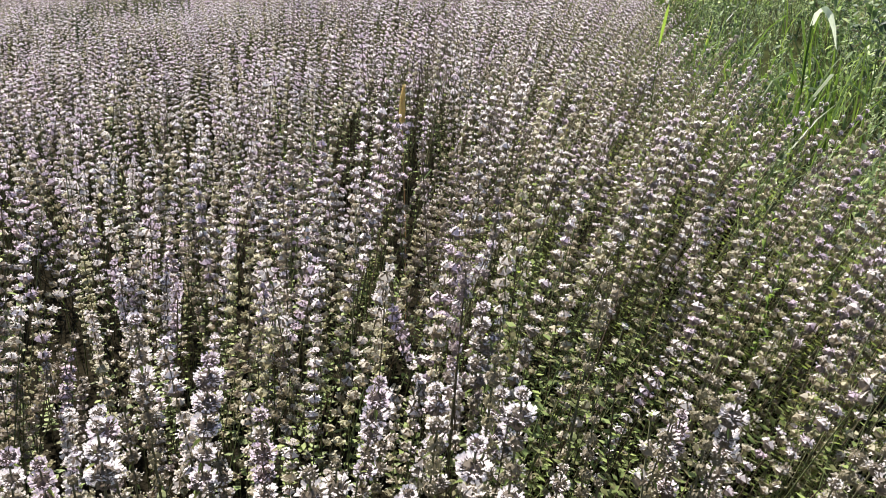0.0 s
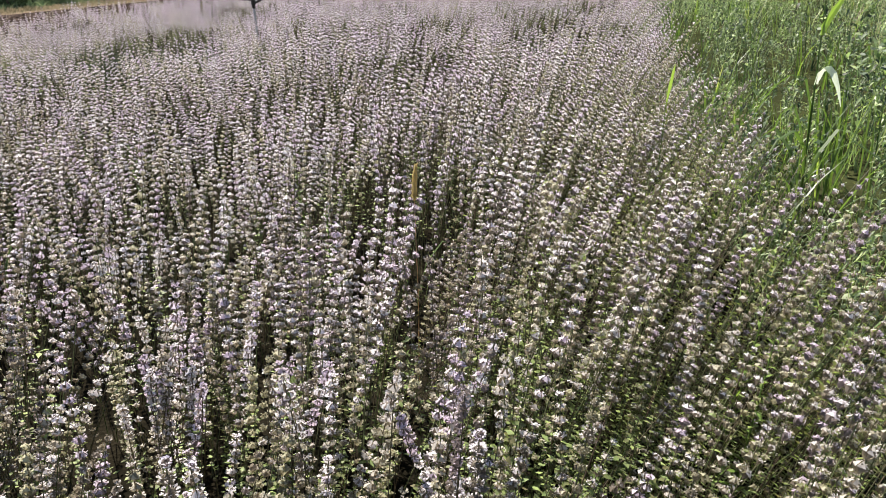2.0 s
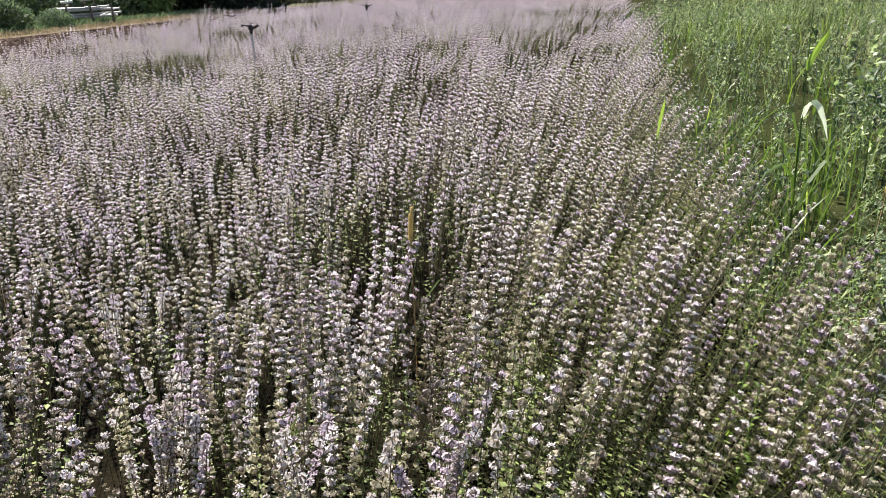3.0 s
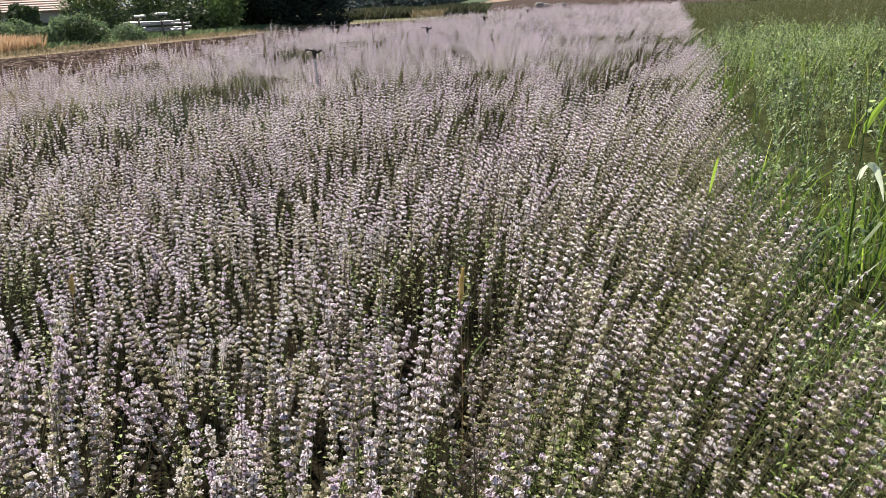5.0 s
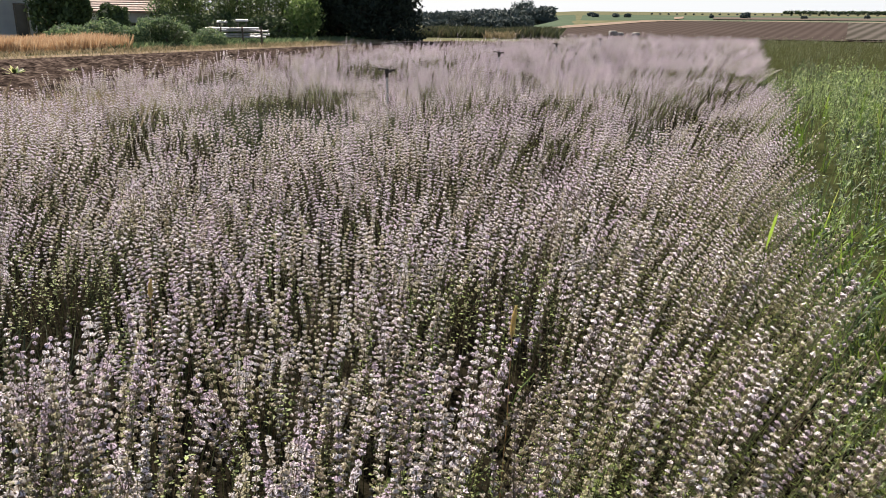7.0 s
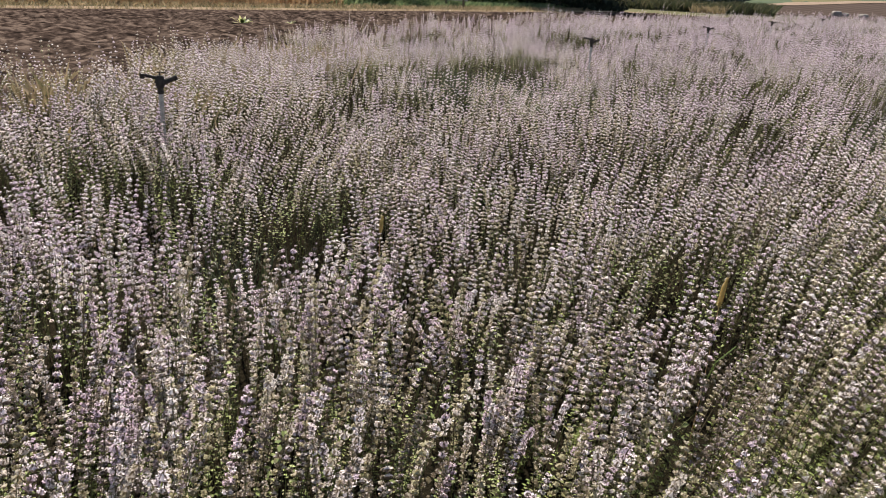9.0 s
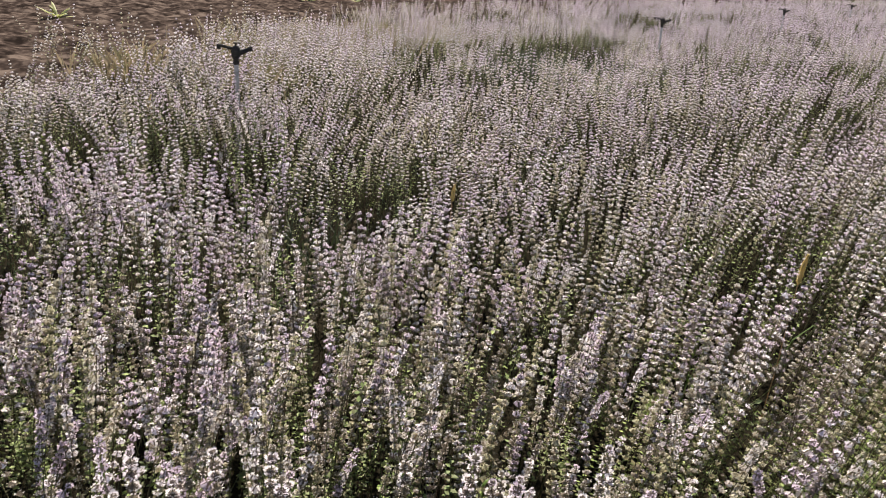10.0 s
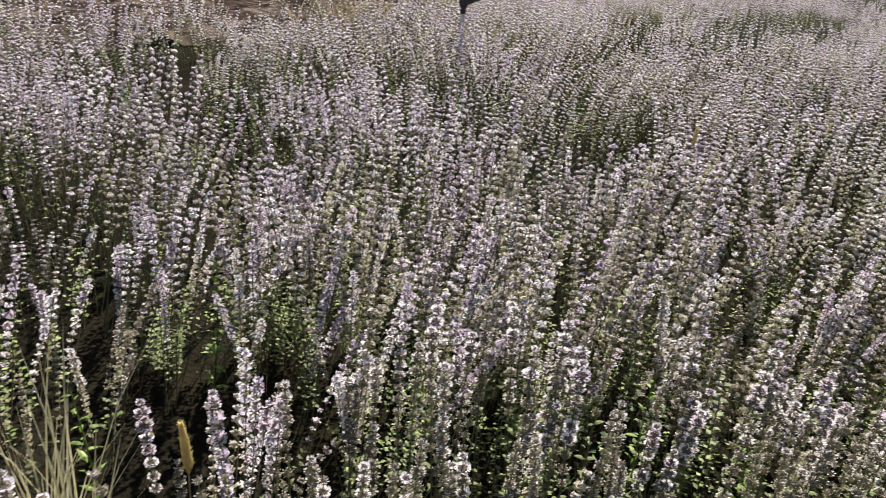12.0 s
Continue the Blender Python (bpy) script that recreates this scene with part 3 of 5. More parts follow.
shoots = lambda x, y: rng.random(len(x)) > 1.15 * hollow(x, y) + 0.55 * smooth01((-1.05 - x) / 0.2) * smooth01((0.75 - y) / 0.3)
plant(0, *scatter(135, -2.6, 2.2, -0.9, 2.4, lambda x, y: in_field(x, y) & (reach(x, y) < 2.0) & (reach(x, y) > 0.5) & in_view(x, y) & ~single_zone(x, y) & GAP(x, y)))
plant(1, *scatter(132, -6.2, 3.0, -1.5, 6.5, lambda x, y: in_field(x, y) & (reach(x, y) < 5.4) & (reach(x, y) >= 2.0) & in_view(x, y) & GAP(x, y)))
plant(2, *scatter(94, -9, 5, -3, 13.5, lambda x, y: in_field(x, y) & (reach(x, y) < 13) & (reach(x, y) >= 5.4) & in_view(x, y) & GAP(x, y)))
plant(3, *scatter(48, -9, 6, 9, 24, lambda x, y: in_field(x, y) & (reach(x, y) >= 13) & (reach(x, y) < 22) & GAP(x, y)))
plant(3, *scatter(27, -9, 9.5, 18, 44, lambda x, y: in_field(x, y) & (reach(x, y) >= 22) & GAP(x, y)))
plant(3, *scatter(52, -8, 4, -7, 9, lambda x, y: in_field(x, y) & ~in_view(x, y) & (reach(x, y) > 0.9)))
plant(1, *scatter(90, -1, 1, -1.1, 0.8, lambda x, y: in_field(x, y) & ((reach(x, y) <= 0.5) | (~in_view(x, y) & (reach(x, y) <= 0.95)))))
# the open edge, where more stalks lie over each other
edge = lambda x, y: in_field(x, y) & (right_edge(y) - x < 0.75) & (reach(x, y) > 1.05) & in_view(x, y)
plant(0, *scatter(48, -0.3, 1.6, 0.3, 2.6, lambda x, y: edge(x, y) & (reach(x, y) < 2.0)))
plant(1, *scatter(52, 0, 2.4, 1.8, 6.2, lambda x, y: edge(x, y) & (reach(x, y) >= 2.0) & (reach(x, y) < 6.0)))
# leafy shoots that close the stand below
plant(0, *scatter(40, -2.6, 2.2, -0.9, 2.4, lambda x, y: in_field(x, y) & (reach(x, y) < 2.0) & (reach(x, y) > 0.5) & in_view(x, y) & shoots(x, y)), 3, 0.03, True)
plant(0, *scatter(85, -0.3, 1.6, 0.3, 2.6, lambda x, y: edge(x, y) & (reach(x, y) < 2.0)), 3, 0.03, True)
plant(1, *scatter(40, 0.1, 2.4, 1.6, 6.0, lambda x, y: edge(x, y) & (reach(x, y) >= 2.0)), 3, 0.03, True)
plant(1, *scatter(9, -5.5, 3.0, -1.5, 5.5, lambda x, y: in_field(x, y) & (reach(x, y) < 5.2) & (reach(x, y) >= 2.0) & in_view(x, y) & shoots(x, y)), 3, 0.03, True)
# mint grown up close round the first two risers
plant(1, *scatter(120, -3.6, -2.7, 2.6, 3.5, lambda x, y: np.hypot(x + 3.16, y - 3.1) < 0.32))
plant(2, *scatter(90, -2.8, -1.7, 8.5, 9.6, lambda x, y: np.hypot(x + 2.22, y - 9.1) < 0.42))
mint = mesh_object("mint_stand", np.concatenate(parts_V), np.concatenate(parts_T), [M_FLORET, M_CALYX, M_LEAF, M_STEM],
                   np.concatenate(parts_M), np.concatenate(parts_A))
tagged(mint, "dense stand of flowering mint with pale lilac whorls", "flowers", kind="stuff")
del parts_V[:], parts_T[:], parts_M[:], parts_A[:]
# ---- single mint stalks standing nearest the way ----
wg = random.Random(5)


def whorl_mesh(tone, r):
    fresh = max(0.0, min(1.0, (tone - 0.25) / 0.5))
    V, T, M = whorl_tris(r * 0.77, 0, int(9 + 78 * fresh ** 1.5), 0.0029 + 0.0013 * fresh, wg, bracts=1, ball=64, thin=0.6)
    me = bpy.data.meshes.new("whorl")
    me.from_pydata([(x, y, z * 1.2) for x, y, z in V], [], T)
    for m in (M_FLORET, M_SPENT, M_LEAF):
        me.materials.append(m)
    me.polygons.foreach_set("material_index", M)
    me.attributes.new("tone", "FLOAT", "POINT").data.foreach_set("value", [min(1, max(0, tone + wg.uniform(-0.12, 0.12))) for _ in V])
    return me


WHORLS = [whorl_mesh(t, r) for t, r in ((0.98, 0.0145), (0.86, 0.0145), (0.74, 0.0138), (0.62, 0.013), (0.5, 0.0122), (0.42, 0.0115), (0.34, 0.011), (0.25, 0.0106), (0.14, 0.0102))]


def leaf_mesh(l):
    bm = bmesh.new()
    blade(bm, [(0, 0, 0), (l * 0.35, 0, l * 0.12), (l * 0.7, 0, l * 0.08), (l, 0, -l * 0.1)], [0.001, l * 0.5, l * 0.42, 0.001], side=(0, 1, 0))
    me = bpy.data.meshes.new("leaf")
    bm.to_mesh(me)
    bm.free()
    me.materials.append(M_LEAF)
    return me


LEAVES = [leaf_mesh(l) for l in (0.011, 0.014, 0.018)]


def stem_mesh(h):
    bm = bmesh.new()
    tube(bm, [(0, 0, -0.02), (0.004, 0.002, h * 0.4), (-0.002, 0.003, h * 0.75), (0, 0, h)], [0.0018, 0.0016, 0.0013, 0.0008], 5)
    me = bpy.data.meshes.new("stem")
    bm.to_mesh(me)
    bm.free()
    me.materials.append(M_STEM)
    return me


STEMS = {h: stem_mesh(h) for h in (0.40, 0.45, 0.50, 0.55, 0.60)}


def mint_stalk(x, y, tall, bloom, lean, spin):
    label = "upright mint stalk with lilac flower whorls" if bloom > 0.62 else ("mint stalk with fading pale whorls" if bloom > 0.4 else "spent mint stalk with brown dry whorls")
    thing = empty("mint_stalk", pose(x, y, 0, lean[0], lean[1], spin), label, "flower", "mint stalks beside the way")
    ob = new("stem", STEMS[tall])
    ob.parent = thing
    z, i = tall, 0
    n = wg.randint(7, 10)
    while i < n:
        k = min(8, max(0, int((1 - bloom) * 8 + i * 0.62 - 1.2 + wg.uniform(-2.2, 2.2))))
        w = new("whorl", WHORLS[k])
        s = (0.62 if i == 0 else 1.0) * wg.uniform(0.85, 1.12)
        w.parent = thing
        w.matrix_basis = pose(0, 0, z, wg.uniform(-9, 9), wg.uniform(-9, 9), wg.uniform(0, 360)) @ Matrix.Scale(s, 4)
        z -= 0.0235 * (0.8 + 0.05 * i) * wg.uniform(0.9, 1.15)
        i += 1
    a = wg.uniform(0, 360)
    while z > 0.16:
        for q in (0, 180):
            f = new("leaf", LEAVES[wg.randrange(3)])
            f.parent = thing
            f.matrix_basis = pose(0, 0, z, 0, wg.uniform(-30, 15), a + q + wg.uniform(-15, 15))
        a += 90
        z -= wg.uniform(0.028, 0.045)
    return thing


sx, sy = scatter(320, -1.2, 1.0, -1.0, 1.0, lambda x, y: in_field(x, y) & single_zone(x, y) & (rng.random(len(x)) > 1.0 * hollow(x, y)))
for x, y in list(zip(sx, sy))[:300]:
    x, y = float(x), float(y)
    hh = float(stand_height(np.array([x]), np.array([y]))[0]) * 0.5 * wg.uniform(0.85, 1.15)
    tall = min(STEMS, key=lambda v: abs(v - hh))
    lx, ly = (float(v[0]) for v in lean_of(np.array([x]), np.array([y])))
    mint_stalk(x, y, tall, min(0.95, max(0.1, wg.gauss(0.36, 0.24))), (-math.degrees(math.atan(ly * 0.75)) + wg.uniform(-7, 7), math.degrees(math.atan(lx * 0.75)) + wg.uniform(-7, 7)), 0)

for x, y, tall in ((-1.14, 0.04, 0.45), (-1.09, 0.13, 0.45)):
    mint_stalk(x, y, tall, 1.0, (3, -2), 0)

# ---- green weedy crop beside the mint ----


def weed_template(grade, g):
    H = 0.5
    V, T, M = [], [], []

    def add(v, t, m):
        o = len(V)
        V.extend(v)
        T.extend(tuple(i + o for i in f) for f in t)
        M.extend([m] * len(t))

    n = (92, 46, 14)[grade]
    shoots = (4, 3, 2)[grade]
    tips = []
    for s in range(shoots):
        a, sp = g.uniform(0, math.tau), g.uniform(0.04, 0.16)
        tip = (sp * math.cos(a), sp * math.sin(a), H * g.uniform(0.7, 1.05))
        tips.append(tip)
        w = (0.002, 0.003, 0.004)[grade]
        add([(-w, 0, 0), (w, 0, 0), tip], [(0, 1, 2)], 0)
    for i in range(n):
        tip = tips[i % shoots]
        f = g.random() ** 0.6
        px, py, pz = (c * f for c in tip)
        a = g.uniform(0, math.tau)
        l = g.uniform(0.025, 0.06) * (0.46, 0.56, 1.1)[grade] * (1.5 if g.random() < 0.12 else 1)
        w = l * g.uniform(0.16, 0.3)
        dx, dy, dr = math.cos(a), math.sin(a), g.uniform(-0.7, 2.1)
        q = g.uniform(-0.9, 0.9) * w
        add([(px, py, pz), (px + dx * l * 0.5 - dy * w, py + dy * l * 0.5 + dx * w, pz + l * 0.5 * dr + q), (px + dx * l, py + dy * l, pz + l * dr * 0.7),
             (px + dx * l * 0.5 + dy * w, py + dy * l * 0.5 - dx * w, pz + l * 0.5 * dr - q)], [(0, 1, 2), (0, 2, 3)], 0)
    return np.array(V, np.float32), np.array(T, np.int32), np.array(M, np.int32)


def grass_template(grade, g):
    V, T, M = [], [], []
    for i in range((12, 8, 5)[grade]):
        a, l = g.uniform(0, math.tau), g.uniform(0.25, 0.55)
        w = (0.0022, 0.0032, 0.0055)[grade] * g.uniform(0.8, 1.5)
        sp = g.uniform(0.15, 0.95)
        dx, dy = math.cos(a), math.sin(a)
        ox, oy = g.uniform(-0.05, 0.05), g.uniform(-0.05, 0.05)
        pts = [(ox + dx * l * sp * f ** 1.7, oy + dy * l * sp * f ** 1.7, l * (f - 0.28 * sp * f ** 2.5)) for f in (0, 0.45, 0.8, 1.0)]
        o = len(V)
        for k, (x, y, z) in enumerate(pts[:-1]):
            V += [(x - dy * w, y + dx * w, z), (x + dy * w, y - dx * w, z)]
        V.append(pts[-1])
        T += [(o, o + 1, o + 3), (o, o + 3, o + 2), (o + 2, o + 3, o + 5), (o + 2, o + 5, o + 4), (o + 4, o + 5, o + 6)]
        M += [1] * 5
    return np.array(V, np.float32), np.array(T, np.int32), np.array(M, np.int32)


def spread(temps, x, y, h, store, lean=0.06):
    """Sets plants from templates at places, with their heights."""
    which = rng.integers(0, len(temps), len(x))
    turn = rng.uniform(0, math.tau, len(x))
    for j, (V, T, M) in enumerate(temps):
        s = np.nonzero(which == j)[0]
        if not len(s):
            continue
        c, q, hs = np.cos(turn[s])[:, None], np.sin(turn[s])[:, None], h[s][:, None]
        X = x[s][:, None] + hs * (V[None, :, 0] * c - V[None, :, 1] * q) + lean * V[None, :, 2]
        Y = y[s][:, None] + hs * (V[None, :, 0] * q + V[None, :, 1] * c)
        Z = land(x[s], y[s])[:, None] + V[None, :, 2] * hs
        o = store["n"] + np.arange(len(s))[:, None, None] * len(V)
        store["V"].append(np.stack([X, Y, Z], 2).reshape(-1, 3))
        store["T"].append((T[None] + o).reshape(-1, 3))
        store["M"].append(np.tile(M, len(s)))
        store["n"] += len(s) * len(V)


def gathered(name, store, mats, label, category):
    ob = mesh_object(name, np.concatenate(store["V"]), np.concatenate(store["T"]), mats, np.concatenate(store["M"]))
    return tagged(ob, label, category, kind="stuff")


def store():
    return {"V": [], "T": [], "M": [], "n": 0}


gg = random.Random(21)
WEEDS = [[weed_template(q, gg) for _ in range(6)] for q in range(3)]
GRASS = [[grass_template(q, gg) for _ in range(6)] for q in range(3)]
beside = lambda x, y: (x > right_edge(y) + 0.02 + 0.25 * (lumps(x, y, 0.5) - 0.4)) & (np.degrees(np.arctan2(x, y + 0.3)) < 37)
crop, shaded, faroff, dark = store(), store(), store(), store()
for q, dens, lo, hi, x1, y1 in ((0, 84, 0.4, 5.5, 5, 5.5), (1, 50, 5.5, 19, 14, 19), (2, 6, 19, 58, 36, 58)):
    x, y = scatter(dens, 0, x1, 0.2, y1, lambda x, y: beside(x, y) & (np.hypot(x, y) > lo) & (np.hypot(x, y) <= hi) & (rng.random(len(x)) < -0.85 + 3.3 * lumps(x, y, 0.42)))
    e = x - right_edge(y)
    h = (0.10 + 0.75 * lumps(x, y, 0.7) + 0.9 * lumps(x, y, 0.36)) * rng.uniform(0.75, 1.2, len(x)) * (0.75 + 0.25 * smooth01(e / 0.6)) * (1 - 0.5 * np.exp(-((x - 1.15) ** 2 + (y - 2.45) ** 2) / 0.16))
    # patches of weeds given the dark leaves, as shadowed gaps in the strip
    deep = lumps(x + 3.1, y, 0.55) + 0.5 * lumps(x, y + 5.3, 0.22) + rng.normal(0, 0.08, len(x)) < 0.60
    for pick, into in ((~deep, crop), (deep, shaded)):
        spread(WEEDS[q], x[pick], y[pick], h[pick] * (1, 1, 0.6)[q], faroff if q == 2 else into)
    x, y = scatter(dens * (0.13, 0.15, 0.1)[q], 0, x1, 0.2, y1, lambda x, y: beside(x, y) & (np.hypot(x, y) > lo) & (np.hypot(x, y) <= hi) & (lumps(x, y, 0.6) > 0.5))
    spread(GRASS[q], x, y, rng.uniform(0.7, 1.25, len(x)) * (1, 1, 0.6)[q], (crop, crop, faroff)[q])
x, y = scatter(44, 0.3, 9, -6, 9, lambda x, y: (x > right_edge(y) + 0.05) & ~((np.degrees(np.arctan2(x, y + 0.3)) < 37) & (y > -0.3)) & (reach(x, y) > 0.9))
spread(WEEDS[2], x, y, rng.uniform(0.6, 1.1, len(x)), crop)
# weeds showing between the mint near the edge and in the hollows
x, y = scatter(11, -4, 1.6, 0.2, 6, lambda x, y: in_field(x, y) & in_view(x, y) & ((hollow(x, y) > 0.3) & (hollow(x, y) < 0.75) & (right_edge(y) - x > 0.3)) & (reach(x, y) > 0.7))
spread(WEEDS[0], x, y, rng.uniform(0.45, 0.75, len(x)), crop)
# dark tufts added in hollows, in place of the shaded sides of stalks
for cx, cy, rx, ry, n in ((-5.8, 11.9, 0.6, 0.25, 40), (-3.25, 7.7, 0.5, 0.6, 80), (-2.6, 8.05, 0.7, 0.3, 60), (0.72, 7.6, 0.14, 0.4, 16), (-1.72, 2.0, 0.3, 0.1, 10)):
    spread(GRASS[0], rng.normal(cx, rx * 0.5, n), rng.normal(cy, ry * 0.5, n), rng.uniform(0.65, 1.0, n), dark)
gathered("dark_grass_tufts", dark, [M_SHADE_TUFT, M_SHADE_TUFT], "dark tufts standing in for shaded mint stalks", "grass")
gathered("far_crop", faroff, [M_FARCROP, M_FARCROP], "dull olive crop strip farther along the field", "crop")
gathered("rank_weeds", shaded, [M_WEED_SHADE, M_BLADE], "weed patches beside the mint, coloured dark as shaded gaps", "weeds")
gathered("weed_crop", crop, [M_WEED, M_BLADE], "tall green weeds and grass beside the mint", "weeds")

# ---- single grasses that stand out ----


def foxtail(x, y, z, l, tilt, turn, label):
    z += 0.01
    thing = empty("foxtail_grass", pose(x, y, 0, 0, tilt, turn), label, "grass", "foxtail grasses in the mint")
    bm = bmesh.new()
    tube(bm, [(0, 0, -0.02), (0.004, 0, z * 0.5), (0, 0, z)], [0.0016, 0.0013, 0.001], 5)
    part("stem", bm, M_STRAW, thing, "thin dry stem")
    bm = bmesh.new()
    g = random.Random(int(x * 100 + y * 10))
    tube(bm, [(0, 0, z), (0.001, 0, z + l * 0.25), (0.003, 0, z + l * 0.7), (0.007, 0, z + l)], [0.0025, 0.007, 0.0065, 0.0025], 7)
    for i in range(520):
        f, a = g.random(), g.uniform(0, math.tau)
        p = Vector((0.007 * f * f, 0, z + l * f))
        d = Vector((math.cos(a), math.sin(a), g.uniform(0.7, 1.5))).normalized()
        s = d.orthogonal() * 0.0006
        e = p + d * g.uniform(0.010, 0.017) * (1.05 - 0.5 * f)
        bm.faces.new([bm.verts.new(v) for v in (p - s, p + s, e)])
    part("seed_head", bm, M_SEED, thing, "bristly golden seed head")
    bm = bmesh.new()
    blade(bm, [(0, 0, z * 0.45), (0.03, 0.01, z * 0.66), (0.08, 0.02, z * 0.76), (0.13, 0.03, z * 0.68)], [0.003, 0.007, 0.006, 0.0005], side=(0, 1, 0))
    part("leaf", bm, M_BLADE, thing)
    return thing


for x, y, z, l, tilt, turn, label in ((-0.125, 1.94, 0.49, 0.09, 2, 20, "golden foxtail grass head above pale mint"), (-1.26, 2.06, 0.47, 0.06, 4, 80, "small pale foxtail grass in the mint"),
                                      (-3.43, 2.63, 0.44, 0.07, 9, 40, "dry foxtail grass by the sprinkler"), (-1.065, 0.04, 0.35, 0.085, 1, 200, "golden bristly foxtail grass in a gap"),
                                      (0.72, 1.36, 0.42, 0.08, 16, 10, "arching foxtail grass at the field edge"), (0.85, 1.82, 0.45, 0.08, 34, -20, "drooping foxtail grass over green weeds"),
                                      (1.10, 1.75, 0.42, 0.07, 22, 15, "foxtail grass beside leaning mint"), (1.25, 2.35, 0.42, 0.07, 18, 40, "green foxtail grass among the weeds")):
    foxtail(x, y, z, l, tilt, turn, label)


def tall_grass():
    """Maize-like grass with long arching blades, one of them bleached white."""
    thing = empty("tall_grass", pose(1.21, 2.76, 0), "tall bright green grass with one bleached arching blade", "grass")
    bm = bmesh.new()
    tube(bm, [(0, 0, -0.02), (0.0, 0.0, 0.35), (0.005, 0, 0.62), (0.012, 0.01, 0.98)], [0.005, 0.004, 0.003, 0.0015], 6)
    part("stem", bm, M_BLADE, thing)
    for mat, w, pts in ((M_PALE, 0.05, [(0.004, 0, 0.60), (0.015, 0, 0.64), (0.04, 0, 0.66), (0.065, 0, 0.635), (0.085, 0, 0.585), (0.10, 0, 0.52)]),
                        (M_BLADE, 0.016, [(0, 0, 0.38), (-0.005, 0, 0.53), (-0.03, 0, 0.62), (-0.08, 0.0, 0.635), (-0.13, 0, 0.60), (-0.18, 0, 0.53), (-0.21, 0, 0.46)]),
                        (M_BLADE, 0.015, [(0, 0, 0.30), (-0.02, 0.01, 0.44), (-0.05, 0.02, 0.53), (-0.09, 0.02, 0.50), (-0.12, 0.02, 0.42), (-0.14, 0.02, 0.33)]),
                        (M_BLADE, 0.017, [(0, 0, 0.28), (-0.03, -0.05, 0.40), (-0.09, -0.1, 0.47), (-0.16, -0.14, 0.45), (-0.22, -0.17, 0.37)]),
                        (M_BLADE, 0.016, [(0, 0, 0.25), (0.05, -0.06, 0.38), (0.10, -0.12, 0.43), (0.16, -0.18, 0.38), (0.19, -0.22, 0.30)]),
                        (M_BLADE, 0.017, [(0, 0, 0.22), (0.06, 0.03, 0.36), (0.13, 0.06, 0.43), (0.22, 0.08, 0.40), (0.28, 0.09, 0.31)]),
                        (M_BRIGHT, 0.024, [(0.008, 0, 0.76), (0.014, 0, 0.79), (0.03, -0.01, 0.83), (0.05, -0.02, 0.87), (0.06, -0.02, 0.89)]),
                        (M_BLADE, 0.015, [(0, 0, 0.2), (-0.02, 0.08, 0.36), (-0.04, 0.18, 0.42), (-0.06, 0.27, 0.36)])):
        bm = bmesh.new()
        n = len(pts)
        d = Vector(pts[-1]) - Vector(pts[0])
        side = Vector((-d.y, d.x, 0)) if abs(d.y) > 0.05 else Vector((0.8, 0.6, 0) if pts[0][2] < 0.7 else (0.92, -0.39, 0))
        blade(bm, pts, [w * math.sin(math.pi * (0.15 + 0.83 * k / (n - 1))) for k in range(n)], side=side, fold=0.2)
        part("blade", bm, mat, thing, "bleached white arching blade" if mat is M_PALE else "")


M_PALE = plant_material("bleached_blade", [(0.0, (0.62, 0.68, 0.50)), (1.0, (0.75, 0.78, 0.62))], source="island", through_light=0.4)
tall_grass()


def lone_blade(x, y, z, l, tilt, label):
    thing = empty("grass_leaf", pose(x, y, 0, 0, tilt, 25), label, "grass")
    bm = bmesh.new()
    tube(bm, [(0, 0, -0.02), (0, 0, z)], [0.002, 0.0015], 5)
    part("stem", bm, M_BLADE, thing)
    bm = bmesh.new()
    blade(bm, [(0, 0, z - 0.01), (0.006, 0, z + l * 0.4), (0.014, 0, z + l * 0.8), (0.02, 0, z + l)], [0.006, 0.018, 0.015, 0.002], side=(1, 0.2, 0))
    part("blade", bm, M_BRIGHT, thing, "bright yellow-green upright blade")


lone_blade(0.70, 2.83, 0.55, 0.13, 5, "single bright green grass leaf above the mint")


def grass_clump(x, y, n, h, label):
    """Clump of broad, bright grass blades, some bent over at the tip."""
    thing = empty("grass_clump", pose(x, y, 0), label, "grass", "bright grass clumps beside the mint")
    g = random.Random(int(100 * x + 1000 * y))
    for i in range(n):
        bm = bmesh.new()
        a, sp, l, w = g.uniform(0, math.tau), g.uniform(0.05, 0.5), h * g.uniform(0.6, 1.1), g.uniform(0.006, 0.014)
        dx, dy = math.cos(a), math.sin(a)
        ox, oy, droop = g.uniform(-0.09, 0.09), g.uniform(-0.09, 0.09), g.uniform(0.1, 0.9)
        blade(bm, [(ox + dx * l * sp * f ** 1.6, oy + dy * l * sp * f ** 1.6, l * (f - droop * sp * f ** 3)) for f in (0, 0.35, 0.65, 0.85, 1)], [w * 0.5, w, w * 0.95, w * 0.6, 0.0006], side=(-dy, dx, 0))
        part("blade", bm, M_BRIGHT if g.random() < 0.35 else M_BLADE, thing)


for x, y, n, h in ((1.2, 3.15, 12, 0.42), (1.5, 3.25, 14, 0.5), (1.2, 3.6, 12, 0.42)):
    grass_clump(x, y, n, h, "clump of broad yellow-green grass at the mint's edge")


